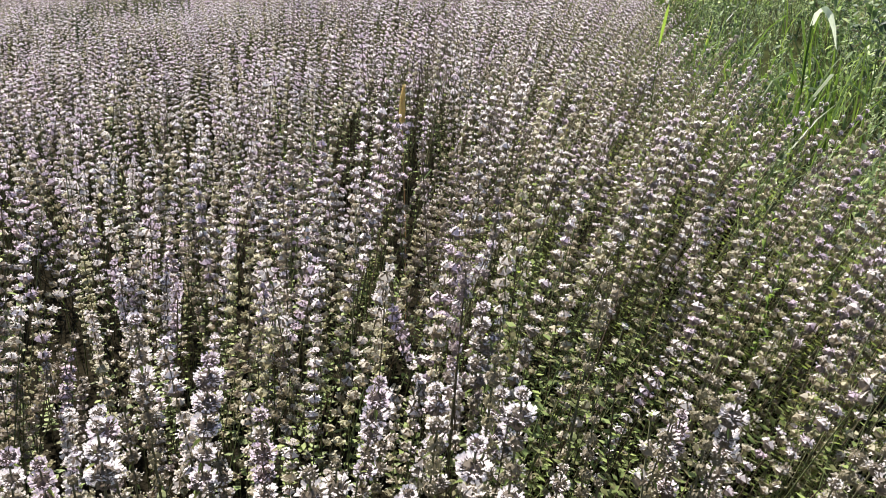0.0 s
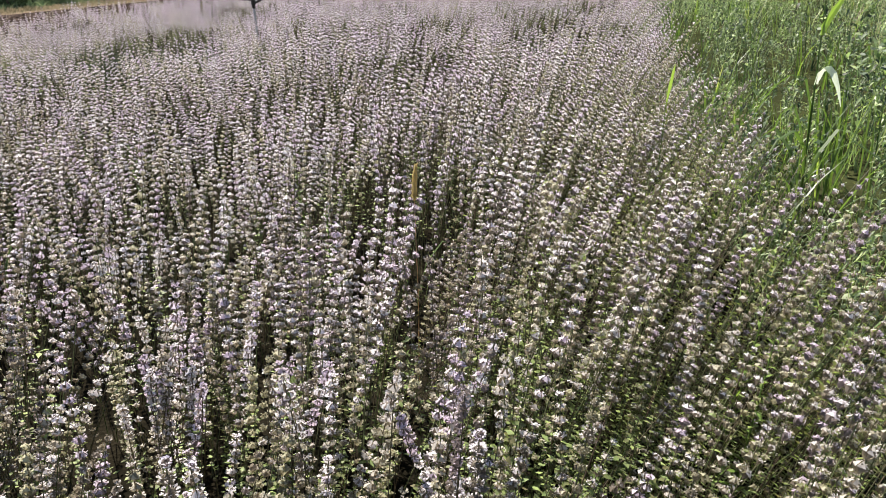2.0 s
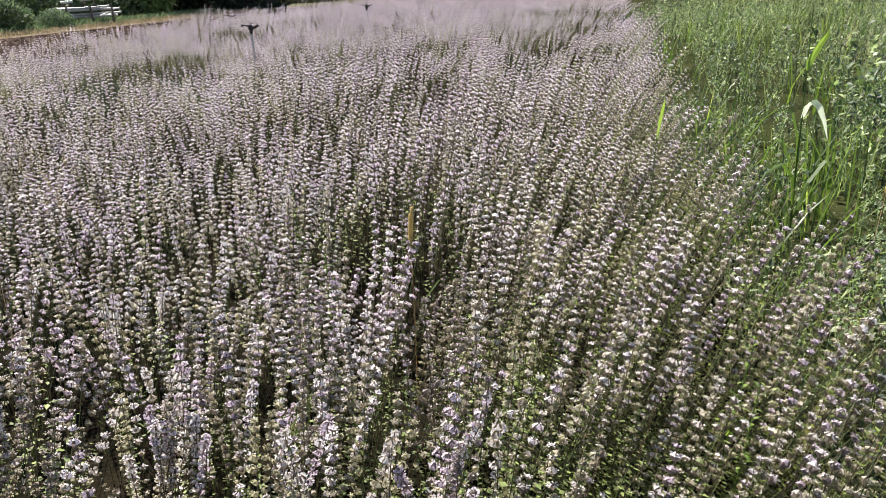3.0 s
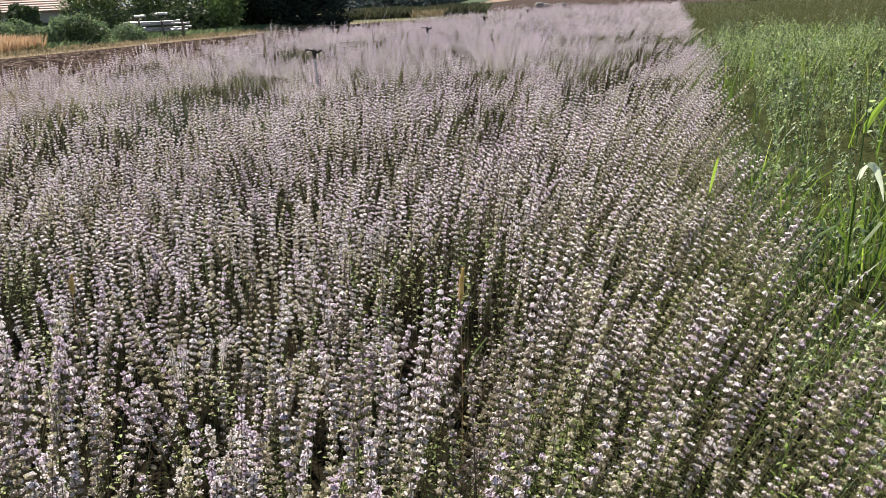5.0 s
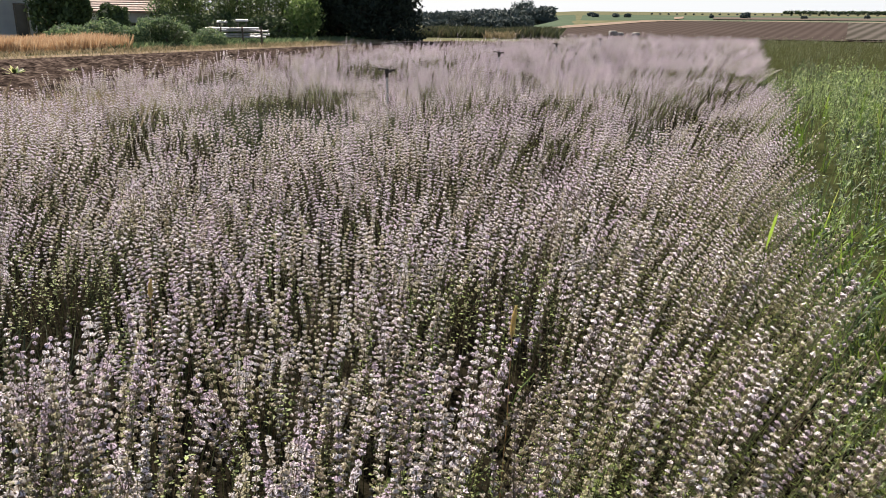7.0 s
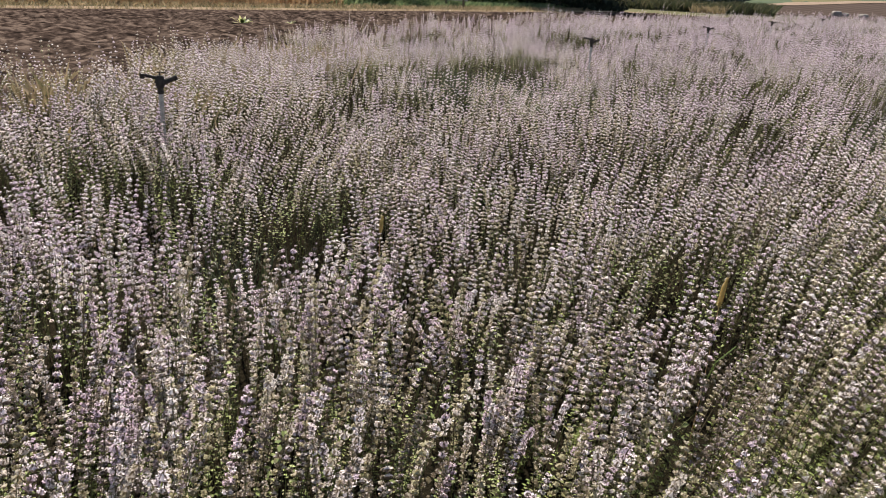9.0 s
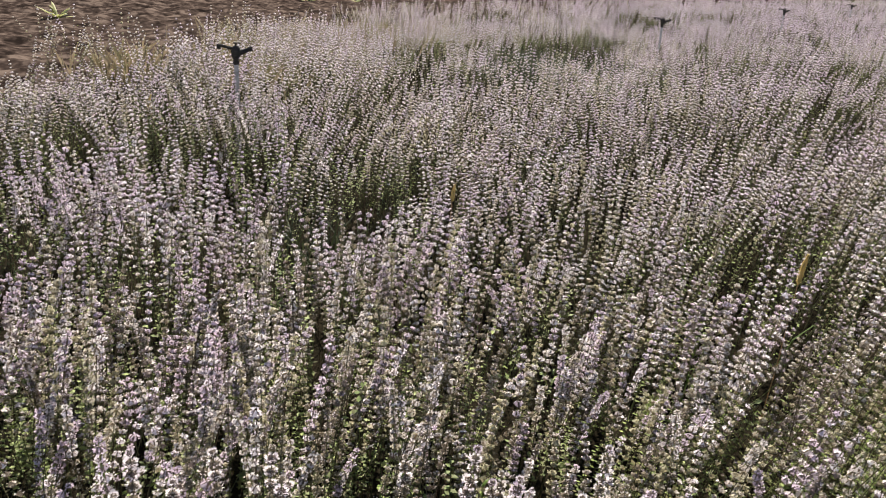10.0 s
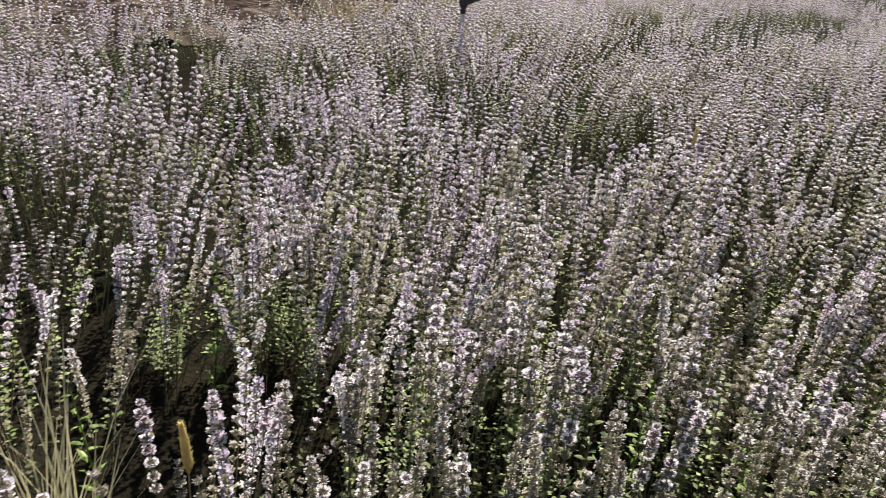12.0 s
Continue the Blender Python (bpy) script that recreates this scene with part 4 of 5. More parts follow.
def weed_shoot(x, y, h, n, lean, label):
    """Upright leafy weed with narrow yellow-green leaves all the way up."""
    thing = empty("weed_shoot", pose(x, y, 0, 0, lean, 40), label, "weed", "leafy weeds among the mint")
    g = random.Random(int(1000 * abs(x) + 77 * abs(y)))
    bm = bmesh.new()
    tube(bm, [(0, 0, -0.02), (0.006, 0.003, h * 0.5), (0, 0, h)], [0.0024, 0.002, 0.001], 5)
    part("stem", bm, M_BLADE, thing)
    for i in range(n):
        ob = new("leaf", SHOOT_LEAVES[g.randrange(3)])
        ob.parent = thing
        f = (i + 0.5) / n
        ob.matrix_basis = pose(0, 0, h * (0.15 + 0.85 * f), 0, g.uniform(-55, 20), i * 137.5 + g.uniform(-20, 20)) @ Matrix.Scale(1.25 - 0.75 * f, 4)
    return thing


def shoot_leaf(l):
    bm = bmesh.new()
    blade(bm, [(0, 0, 0), (l * 0.3, 0, l * 0.1), (l * 0.65, 0, l * 0.08), (l, 0, -l * 0.12)], [0.001, l * 0.3, l * 0.26, 0.0005], side=(0, 1, 0))
    me = bpy.data.meshes.new("leaf")
    bm.to_mesh(me)
    bm.free()
    me.materials.append(M_BRIGHT)
    return me


SHOOT_LEAVES = [shoot_leaf(l) for l in (0.024, 0.032, 0.042)]
for x, y, h, n, lean in ((-0.69, 0.69, 0.42, 34, 3), (-0.51, 0.84, 0.40, 30, -4), (-0.66, 0.56, 0.30, 22, 6), (0.45, 1.27, 0.42, 34, 18), (0.47, 1.4, 0.44, 30, 22), (0.70, 1.6, 0.42, 30, 26), (-1.33, 0.02, 0.38, 26, -5), (-1.62, 0.42, 0.42, 28, 4), (-0.36, 2.02, 0.47, 30, 3), (-0.47, 2.42, 0.47, 26, -3)):
    weed_shoot(x, y, h, n, lean, "leafy yellow-green weed standing among mint stalks")


M_TUFT = plant_material("dead_straw", [(0.0, (0.34, 0.31, 0.17)), (0.6, (0.46, 0.41, 0.25)), (1.0, (0.56, 0.52, 0.36))], source="object", through_light=0.3)


def dry_tuft(x, y, n, h, label):
    """Tuft of dead straw stems and curled leaves."""
    thing = empty("dry_grass_tuft", pose(x, y, 0), label, "grass")
    g = random.Random(int(1000 * abs(x)))
    for i in range(n):
        bm = bmesh.new()
        a, sp, l = g.uniform(0, math.tau), g.uniform(0.05, 0.4), h * g.uniform(0.7, 1.15)
        dx, dy = math.cos(a), math.sin(a)
        ox, oy = g.uniform(-0.05, 0.05) * n / 30, g.uniform(-0.05, 0.05) * n / 30
        blade(bm, [(ox + dx * l * sp * f * f, oy + dy * l * sp * f * f, l * f * (1 - 0.2 * sp * f)) for f in (0, 0.4, 0.75, 1)], [0.003, 0.0034, 0.003, 0.0006], side=(-dy, dx, 0))
        part("blade", bm, M_TUFT, thing)


dry_tuft(-1.30, -0.06, 30, 0.47, "tuft of dead straw grass with curled tips")
dry_tuft(-1.17, -0.12, 26, 0.42, "small tuft of dry pale grass")
dry_tuft(3.68, 7.0, 26, 0.58, "dry straw grass among tall green weeds")
dry_tuft(3.98, 8.1, 22, 0.55, "dry pale grass rising above the weeds")

# ---- irrigation sprinklers in a line, about six metres apart ----


def sprinkler(x, y, turn, lean):
    thing = empty("sprinkler", pose(x, y, 0, lean, 0, turn), "dark impact sprinkler on a grey galvanised riser pipe", "sprinkler", "sprinklers along the mint field")
    bm = bmesh.new()
    tube(bm, [(0, 0, -0.05), (0, 0, 0.50), (0, 0, 0.635)], [0.0135, 0.0135, 0.0135], 14)
    part("riser_pipe", bm, M_GALV, thing, "grey galvanised riser pipe")
    bm = bmesh.new()
    tube(bm, [(0, 0, 0.625), (0, 0, 0.63), (0, 0, 0.65), (0, 0, 0.652), (0, 0, 0.665), (0, 0, 0.67)], [0.015, 0.018, 0.018, 0.015, 0.015, 0.012], 10)
    part("coupling", bm, M_RUST, thing)
    bm = bmesh.new()
    tube(bm, [(0, 0, 0.655), (0, 0, 0.675), (0, 0, 0.70), (0, 0, 0.722), (0, 0, 0.73)], [0.016, 0.026, 0.028, 0.024, 0.016], 10)
    box(bm, (0.05, 0.028, 0.03), (0, 0, 0.70), 0.005)
    part("body", bm, M_RUST, thing)
    bm = bmesh.new()
    tube(bm, [(0.015, 0, 0.69), (0.05, 0, 0.703), (0.072, 0, 0.712), (0.075, 0, 0.713), (0.094, 0, 0.72)], [0.017, 0.014, 0.012, 0.016, 0.015], 9)
    part("nozzle", bm, M_RUST, thing, "dark barrel nozzle")
    bm = bmesh.new()
    tube(bm, [(-0.01, 0.0, 0.715), (-0.045, 0.006, 0.722), (-0.078, 0.004, 0.731), (-0.096, 0, 0.728)], [0.011, 0.009, 0.009, 0.012], 7)
    box(bm, (0.024, 0.006, 0.028), (-0.095, 0, 0.726), 0.002)
    part("impact_arm", bm, M_RUST, thing)
    bm = bmesh.new()
    tube(bm, [(0, 0, 0.728), (0, 0, 0.75)], [0.006, 0.004], 6)
    box(bm, (0.05, 0.01, 0.006), (0.01, 0, 0.748), 0.002)
    part("bridge", bm, M_RUST, thing)
    return thing


for x, y, turn, lean in ((-3.30, 3.28, 46, 0), (-2.24, 9.45, 8, 1), (-1.41, 15.06, 20, 0), (-0.48, 20.83, 15, -1), (0.80, 26.9, 40, 0)):
    sprinkler(x, y, turn, lean)
# ---- weeds on the tilled soil ----


def soil_weed(x, y, r, label):
    thing = empty("soil_weed", pose(x, y, 0.02), label, "weed")
    g = random.Random(int(abs(x) * 50))
    for i in range(22):
        bm = bmesh.new()
        a, l = g.uniform(0, math.tau), r * g.uniform(0.5, 1.1)
        dx, dy, up = math.cos(a), math.sin(a), g.uniform(0.15, 1.1)
        blade(bm, [(dx * l * f, dy * l * f, l * up * (f - 0.35 * f * f)) for f in (0, 0.35, 0.7, 1)], [0.02 * r, 0.17 * r, 0.15 * r, 0.01], side=(-dy, dx, 0))
        part("leaf", bm, M_YELLOW if i % 3 else M_WEED, thing)


M_YELLOW = plant_material("yellowing_leaf", [(0.0, (0.35, 0.36, 0.12)), (1.0, (0.50, 0.50, 0.24))], source="object", through_light=0.4)
soil_weed(-12.3, 15.9, 0.34, "yellow-green weed standing on bare tilled soil")
soil_weed(-11.4, 8.2, 0.30, "low green weed on bare brown soil")
soil_weed(-11.8, 17.2, 0.16, "small pale weed on bare soil")

# ---- strip of dry grass beyond the track, and its edge ----


def thatch(name, xy, hmin, hmax, w, mat, label, category, sway=0.25):
    """Many thin upright blades, as one mesh."""
    x, y = xy
    n = len(x)
    h = rng.uniform(hmin, hmax, n) * (0.75 + 0.4 * lumps(x, y, 1.3))
    a = rng.uniform(0, math.tau, n)
    ww = w * rng.uniform(0.6, 1.4, n)
    lx, ly = rng.normal(0.06, sway, n) * h, rng.normal(0, sway, n) * h
    z = land(x, y)
    P = np.stack([np.stack([x - ww * np.cos(a), y - ww * np.sin(a), z], 1), np.stack([x + ww * np.cos(a), y + ww * np.sin(a), z], 1),
                  np.stack([x + lx * 0.4 + ww * np.cos(a) * 0.8, y + ly * 0.4 + ww * np.sin(a) * 0.8, z + h * 0.6], 1), np.stack([x + lx, y + ly, z + h], 1)], 1)
    o = np.arange(n)[:, None] * 4
    T = np.concatenate([o + [0, 1, 2], o + [0, 2, 3]])
    ob = mesh_object(name, P.reshape(-1, 3), T, [mat])
    return tagged(ob, label, category, kind="stuff")


def along(n, y0, y1, off0, off1):
    y = rng.uniform(y0, y1, n)
    return PATH_X(y) - rng.uniform(off0, off1, n), y


thatch("dry_grass", along(32000, 4, 28.6, 2.1, 5.2), 0.52, 0.68, 0.0036, M_STRAW, "strip of tall dry orange-brown grass beside the track", "grass", 0.15)
thatch("path_verge", along(7000, 4, 44, 0.6, 2.3), 0.06, 0.2, 0.012, M_VERGE, "low dry grass along the dirt track", "grass", 0.5)
thatch("path_edge_grass", along(2600, 4, 44, -0.75, -0.35), 0.05, 0.16, 0.01, M_VERGE, "thin dry grass between track and tilled soil", "grass", 0.5)
thatch("green_verge", along(5000, 27.5, 45, 2.0, 4.5), 0.12, 0.35, 0.012, M_BUSH, "low green grass along the dirt track", "grass", 0.45)



def ragged(n):
    y = rng.uniform(4.4, 11, n)
    x = left_edge(y) + rng.normal(0.25, 0.5, n)
    k = lumps(x, y, 0.5) > 0.42
    return x[k], y[k]


thatch("field_margin_straw", ragged(3600), 0.2, 0.45, 0.004, M_VERGE, "dry straw weeds along the ragged field margin", "grass", 0.3)

# ---- shrubs and trees ----


def leaf_cloud(bm, centre, radii, n, size, g, hollow_in=0.55):
    """Leaves in a lumpy shell round a centre."""
    c = Vector(centre)
    lumpsv = [(Vector((g.gauss(0, 1), g.gauss(0, 1), g.gauss(0, 0.8))).normalized(), g.uniform(-0.28, 0.3)) for _ in range(9)]
    for i in range(n):
        d = Vector((g.gauss(0, 1), g.gauss(0, 1), g.gauss(0, 1))).normalized()
        k = 1 + sum(a * max(0, d.dot(v)) ** 6 for v, a in lumpsv)
        r = k * (hollow_in + (1 - hollow_in) * g.random() ** 0.6) * g.uniform(0.88, 1.08)
        p = c + Vector((d.x * radii[0] * r, d.y * radii[1] * r, d.z * radii[2] * r))
        if p.z < 0.02:
            p.z = g.uniform(0.02, 0.3)
        u = Vector((g.gauss(0, 1), g.gauss(0, 1), g.gauss(0, 1))).normalized()
        v = u.orthogonal().normalized()
        s = size * g.uniform(0.6, 1.4)
        bm.faces.new([bm.verts.new(q) for q in (p - u * s, p + v * s * 0.42, p + u * s, p - v * s * 0.42)])


def bush(x, y, r, h, mat, label, n=700, seed=1, leaf=0.07, group="bushes along the track"):
    thing = empty("bush", pose(x, y, float(land(x, y))), label, "bush", group)
    g = random.Random(seed)
    bm = bmesh.new()
    for i in range(6):
        a = i * 1.05 + g.uniform(-0.3, 0.3)
        tube(bm, [(0, 0, -0.05), (0.25 * r * math.cos(a), 0.25 * r * math.sin(a), h * 0.35), (0.6 * r * math.cos(a), 0.6 * r * math.sin(a), h * 0.7)], [0.03, 0.02, 0.008], 5)
    part("bush_frame", bm, M_BARK, thing)
    bm = bmesh.new()
    leaf_cloud(bm, (0, 0, h * 0.5), (r, r, h * 0.52), n, leaf, g)
    for i in range(3):
        a = g.uniform(0, math.tau)
        leaf_cloud(bm, (r * 0.6 * math.cos(a), r * 0.6 * math.sin(a), h * g.uniform(0.35, 0.75)), (r * 0.5, r * 0.5, h * 0.35), n // 4, leaf, g)
    part("crown", bm, mat, thing)
    return thing


def tree(x, y, h, r, mat, label, n=3500, seed=1, leaf=0.16, low=0.1, clumps=9, group=""):
    thing = empty("tree", pose(x, y, float(land(x, y))), label, "tree", group)
    g = random.Random(seed)
    bm = bmesh.new()
    tr = h * 0.035
    tube(bm, [(0, 0, -0.1), (0.05, 0.02, h * 0.25), (-0.05, 0.04, h * 0.55), (0, 0, h * 0.85)], [tr * 1.4, tr, tr * 0.7, tr * 0.2], 9)
    ends = []
    for i in range(clumps):
        a = i * 2.4 + g.uniform(-0.4, 0.4)
        z = h * (low + (0.86 - low) * (i + 0.5) / clumps)
        rr = r * g.uniform(0.45, 0.7) * (1 - 0.45 * max(0, z / h - 0.55))
        e = (rr * math.cos(a), rr * math.sin(a), z)
        ends.append(e)
        tube(bm, [(0, 0, max(h * 0.1, z - h * 0.2)), (e[0] * 0.5, e[1] * 0.5, z - h * 0.06), e], [tr * 0.5, tr * 0.3, tr * 0.1], 5)
    part("trunk", bm, M_BARK, thing, "dark rough trunk with limbs")
    bm = bmesh.new()
    for e in ends:
        leaf_cloud(bm, e, (r * 0.55, r * 0.55, h * 0.2), n // (clumps + 2), leaf, g, 0.3)
    leaf_cloud(bm, (0, 0, h * (0.5 + low / 2)), (r * 0.85, r * 0.85, h * 0.47), 2 * n // (clumps + 2), leaf, g, 0.5)
    part("crown", bm, mat, thing)
    return thing


def reed_clump(x, y, h, r, n, seed, label):
    thing = empty("reed_clump", pose(x, y, float(land(x, y))), label, "reeds", "reeds behind the pipes")
    g = random.Random(seed)
    bm = bmesh.new()
    canes = [(g.uniform(-r, r), g.uniform(-r, r), h * g.uniform(0.7, 1.1), g.uniform(-0.2, 0.25), g.uniform(-0.2, 0.2)) for _ in range(n)]
    for cx, cy, ch, lx, ly in canes:
        tube(bm, [(cx, cy, -0.02), (cx + lx * ch * 0.3, cy + ly * ch * 0.3, ch * 0.6), (cx + lx * ch, cy + ly * ch, ch)], [0.014, 0.011, 0.004], 4)
    part("cane_bundle", bm, M_REED, thing)
    bm = bmesh.new()
    for cx, cy, ch, lx, ly in canes:
        for i in range(16):
            f = 0.1 + 0.9 * i / 16
            a, l = g.uniform(0, math.tau), g.uniform(0.4, 0.8)
            p = Vector((cx + lx * ch * f ** 1.5, cy + ly * ch * f ** 1.5, ch * f))
            d = Vector((math.cos(a), math.sin(a), g.uniform(0.1, 0.9)))
            s = Vector((-d.y, d.x, 0)).normalized() * 0.04
            m, e = p + d * l * 0.5, p + d * l + Vector((0, 0, -0.25 * l))
            bm.faces.new([bm.verts.new(q) for q in (p, m - s, e, m + s)])
    part("foliage", bm, M_REED, thing)


# low grey-green bushes behind the dry grass
for i, (y, off, r, h) in enumerate(((9, 7.2, 0.9, 0.85), (12, 7.8, 1.0, 0.95), (15, 7.4, 0.9, 0.9), (17.5, 7.6, 0.8, 1.0), (19.5, 7.4, 1.0, 0.95), (21.6, 7.6, 0.9, 0.95), (23.2, 7.2, 0.8, 0.9), (24.6, 7.4, 1.0, 1.05), (26.4, 7.2, 0.9, 0.85))):
    bush(PATH_X(y) - off, y, r, h, M_BUSH, "low green shrub behind the dry grass", 500, 40 + i)
for i, (x, y, r, h) in enumerate(((-19.6, 28.6, 0.9, 0.95), (-18.9, 30.0, 0.8, 1.1), (-18.1, 30.4, 0.75, 0.85), (-17.6, 31.6, 0.95, 1.25), (-16.9, 32.2, 0.8, 1.0))):
    bush(x, y, r, h, M_BUSH, "rounded dense green shrub beside the track", 900, 60 + i)
bush(-16.7, 31.2, 0.75, 1.05, M_TREE, "dark rounded shrub beside the track", 900, 71)
bush(-15.9, 33.3, 0.7, 0.8, M_BUSH, "low leafy shrub by the pipe stack", 600, 72)

# big dense trees by the track; their shaded, backlit side is in the leaf colour
tree(-12.1, 44.8, 8.5, 3.0, M_BACKLIT_TREE, "large dense tree, colour blackened as backlit, with foliage down to the ground", 17000, 3, 0.13, 0.06, 14)
tree(-10.9, 45.6, 7.5, 2.4, M_BACKLIT_TREE, "tall tree, colour blackened as backlit, crowding its neighbour", 9000, 4, 0.13, 0.06, 12)
tree(-13.9, 46.4, 7.8, 2.6, M_BACKLIT_TREE, "leafy tree, colour blackened as backlit, behind the track bend", 7000, 5, 0.13, 0.06, 12)

# reeds and shrubs behind the pipe stack
for i, (x, y, h) in enumerate(((-21.4, 40.0, 3.4), (-20.6, 41.0, 3.4), (-19.4, 42.0, 3.8), (-18.2, 42.6, 3.6), (-17.0, 43.0, 4.0), (-15.8, 43.2, 3.6))):
    reed_clump(x, y, h, 0.7, 34, 80 + i, "tall green reeds with bright sunlit leaves")
for i, (x, y, r, h) in enumerate(((-20.4, 38.6, 1.3, 1.5), (-18.8, 39.6, 1.3, 1.4), (-17.2, 40.2, 1.3, 1.3), (-15.9, 40.8, 1.2, 1.4))):
    bush(x, y, r, h, M_TREE, "dark undergrowth in front of the reeds", 1100, 90 + i, 0.1, "undergrowth by the reeds")
bush(-14.6, 41.6, 1.0, 2.4, M_REED, "bright yellow-green shrub beside the dark tree", 900, 95, 0.12)

# trees round the farm buildings
for i, (x, y, h, r) in enumerate(((-26.2, 37.0, 4.8, 1.15), (-25.0, 37.3, 4.2, 0.9), (-22.9, 37.3, 1.8, 0.75), (-22.5, 43.5, 5.0, 1.8), (-20.0, 46.0, 5.5, 2.2), (-17.0, 47.5, 5.5, 2.2), (-15.0, 48.0, 5.5, 2.0), (-32.3, 31.6, 5.5, 2.0), (-34.0, 28.0, 5.2, 2.2), (-35, 23, 5.5, 2.4), (-35.5, 18.5, 5.0, 2.2))):
    tree(x, y, h, r, M_TREE, "dark leafy tree beside the farm buildings", 4500, 110 + i, 0.12, 0.05, 10, "trees round the farm")

# ---- stack of pale irrigation pipes on timber rests ----
M_PIPE = solid_material("white_pipe", (0.24, 0.24, 0.235), (0.46, 0.46, 0.45), 6, 0.35, 0.2)
M_TIMBER = solid_material("old_timber", (0.06, 0.05, 0.04), (0.16, 0.13, 0.10), 12, 0.85, 0, 0.5)
stack = empty("pipe_stack", pose(-15.35, 35.4, 0, 0, 0, 22), "stack of pale irrigation pipes on dark timber rests", "pipes")
for k in (-0.9, 0.05, 0.9):
    bm = bmesh.new()
    box(bm, (0.10, 0.9, 0.12), (k, 0, 0.28), 0.01)
    box(bm, (0.12, 0.9, 0.07), (k, 0, 0.565), 0.01)
    box(bm, (0.10, 0.12, 0.30), (k, -0.35, 0.12), 0.01)
    box(bm, (0.10, 0.12, 0.30), (k, 0.35, 0.12), 0.01)
    box(bm, (0.08, 0.08, 0.62), (k, -0.48, 0.55), 0.01)
    part("rest", bm, M_TIMBER, stack, "dark weathered timber rest")
pg = random.Random(9)
for row, (z, cnt) in enumerate(((0.39, 4), (0.49, 2), (0.66, 5), (0.76, 2))):
    for i in range(cnt):
        l, sx0 = pg.uniform(1.5, 3.0), pg.uniform(-0.5, 0.45) - 0.15 * (row < 2)
        y0 = -0.36 + i * 0.135 + row * 0.03
        dz, dy = pg.uniform(-0.03, 0.03), pg.uniform(-0.06, 0.06)
        bm = bmesh.new()
        tube(bm, [(sx0 - l / 2, y0 - dy, z - dz), (sx0, y0, z - 0.015 * (row == 3)), (sx0 + l / 2 - 0.1, y0 + dy, z + dz), (sx0 + l / 2 - 0.09, y0 + dy, z + dz), (sx0 + l / 2, y0 + dy, z + dz)],
             [0.04, 0.04, 0.04, 0.052, 0.052], 9)
        part("pipe", bm, M_PIPE, stack)
crate = empty("white_box", pose(-17.2, 37.4, float(land(-17.2, 37.4)), 0, 0, 20), "pale white boxes on a low stand among shrubs", "box")
for k, (dx, w) in enumerate(((0.0, 0.5), (0.95, 0.6))):
    bm = bmesh.new()
    box(bm, (w, 0.4, 0.10), (dx, 0, 1.02 + 0.06 * k), 0.02)
    part("crate", bm, M_PIPE, crate)
    bm = bmesh.new()
    for q in (-0.2, 0.2):
        box(bm, (0.05, 0.3, 1.0 + 0.06 * k), (dx + q, 0, 0.47 + 0.03 * k), 0.005)
    part("stand", bm, M_TIMBER, crate)

# ---- farm buildings ----
M_WALL = solid_material("limewashed_wall", (0.42, 0.42, 0.43), (0.56, 0.56, 0.56), 1.5, 0.9, 0, 0.3)
M_GREYWALL = solid_material("grey_plaster", (0.30, 0.30, 0.31), (0.42, 0.42, 0.42), 1.2, 0.9, 0, 0.3)
M_TILE = solid_material("clay_tile", (0.26, 0.16, 0.125), (0.38, 0.26, 0.22), 5, 0.8, 0, 0.3)
M_REDTILE = solid_material("red_tile", (0.28, 0.06, 0.04), (0.40, 0.10, 0.06), 5, 0.8, 0, 0.3)
M_DARKGLASS = solid_material("dark_opening", (0.015, 0.015, 0.016), (0.03, 0.03, 0.03), 3, 0.25)


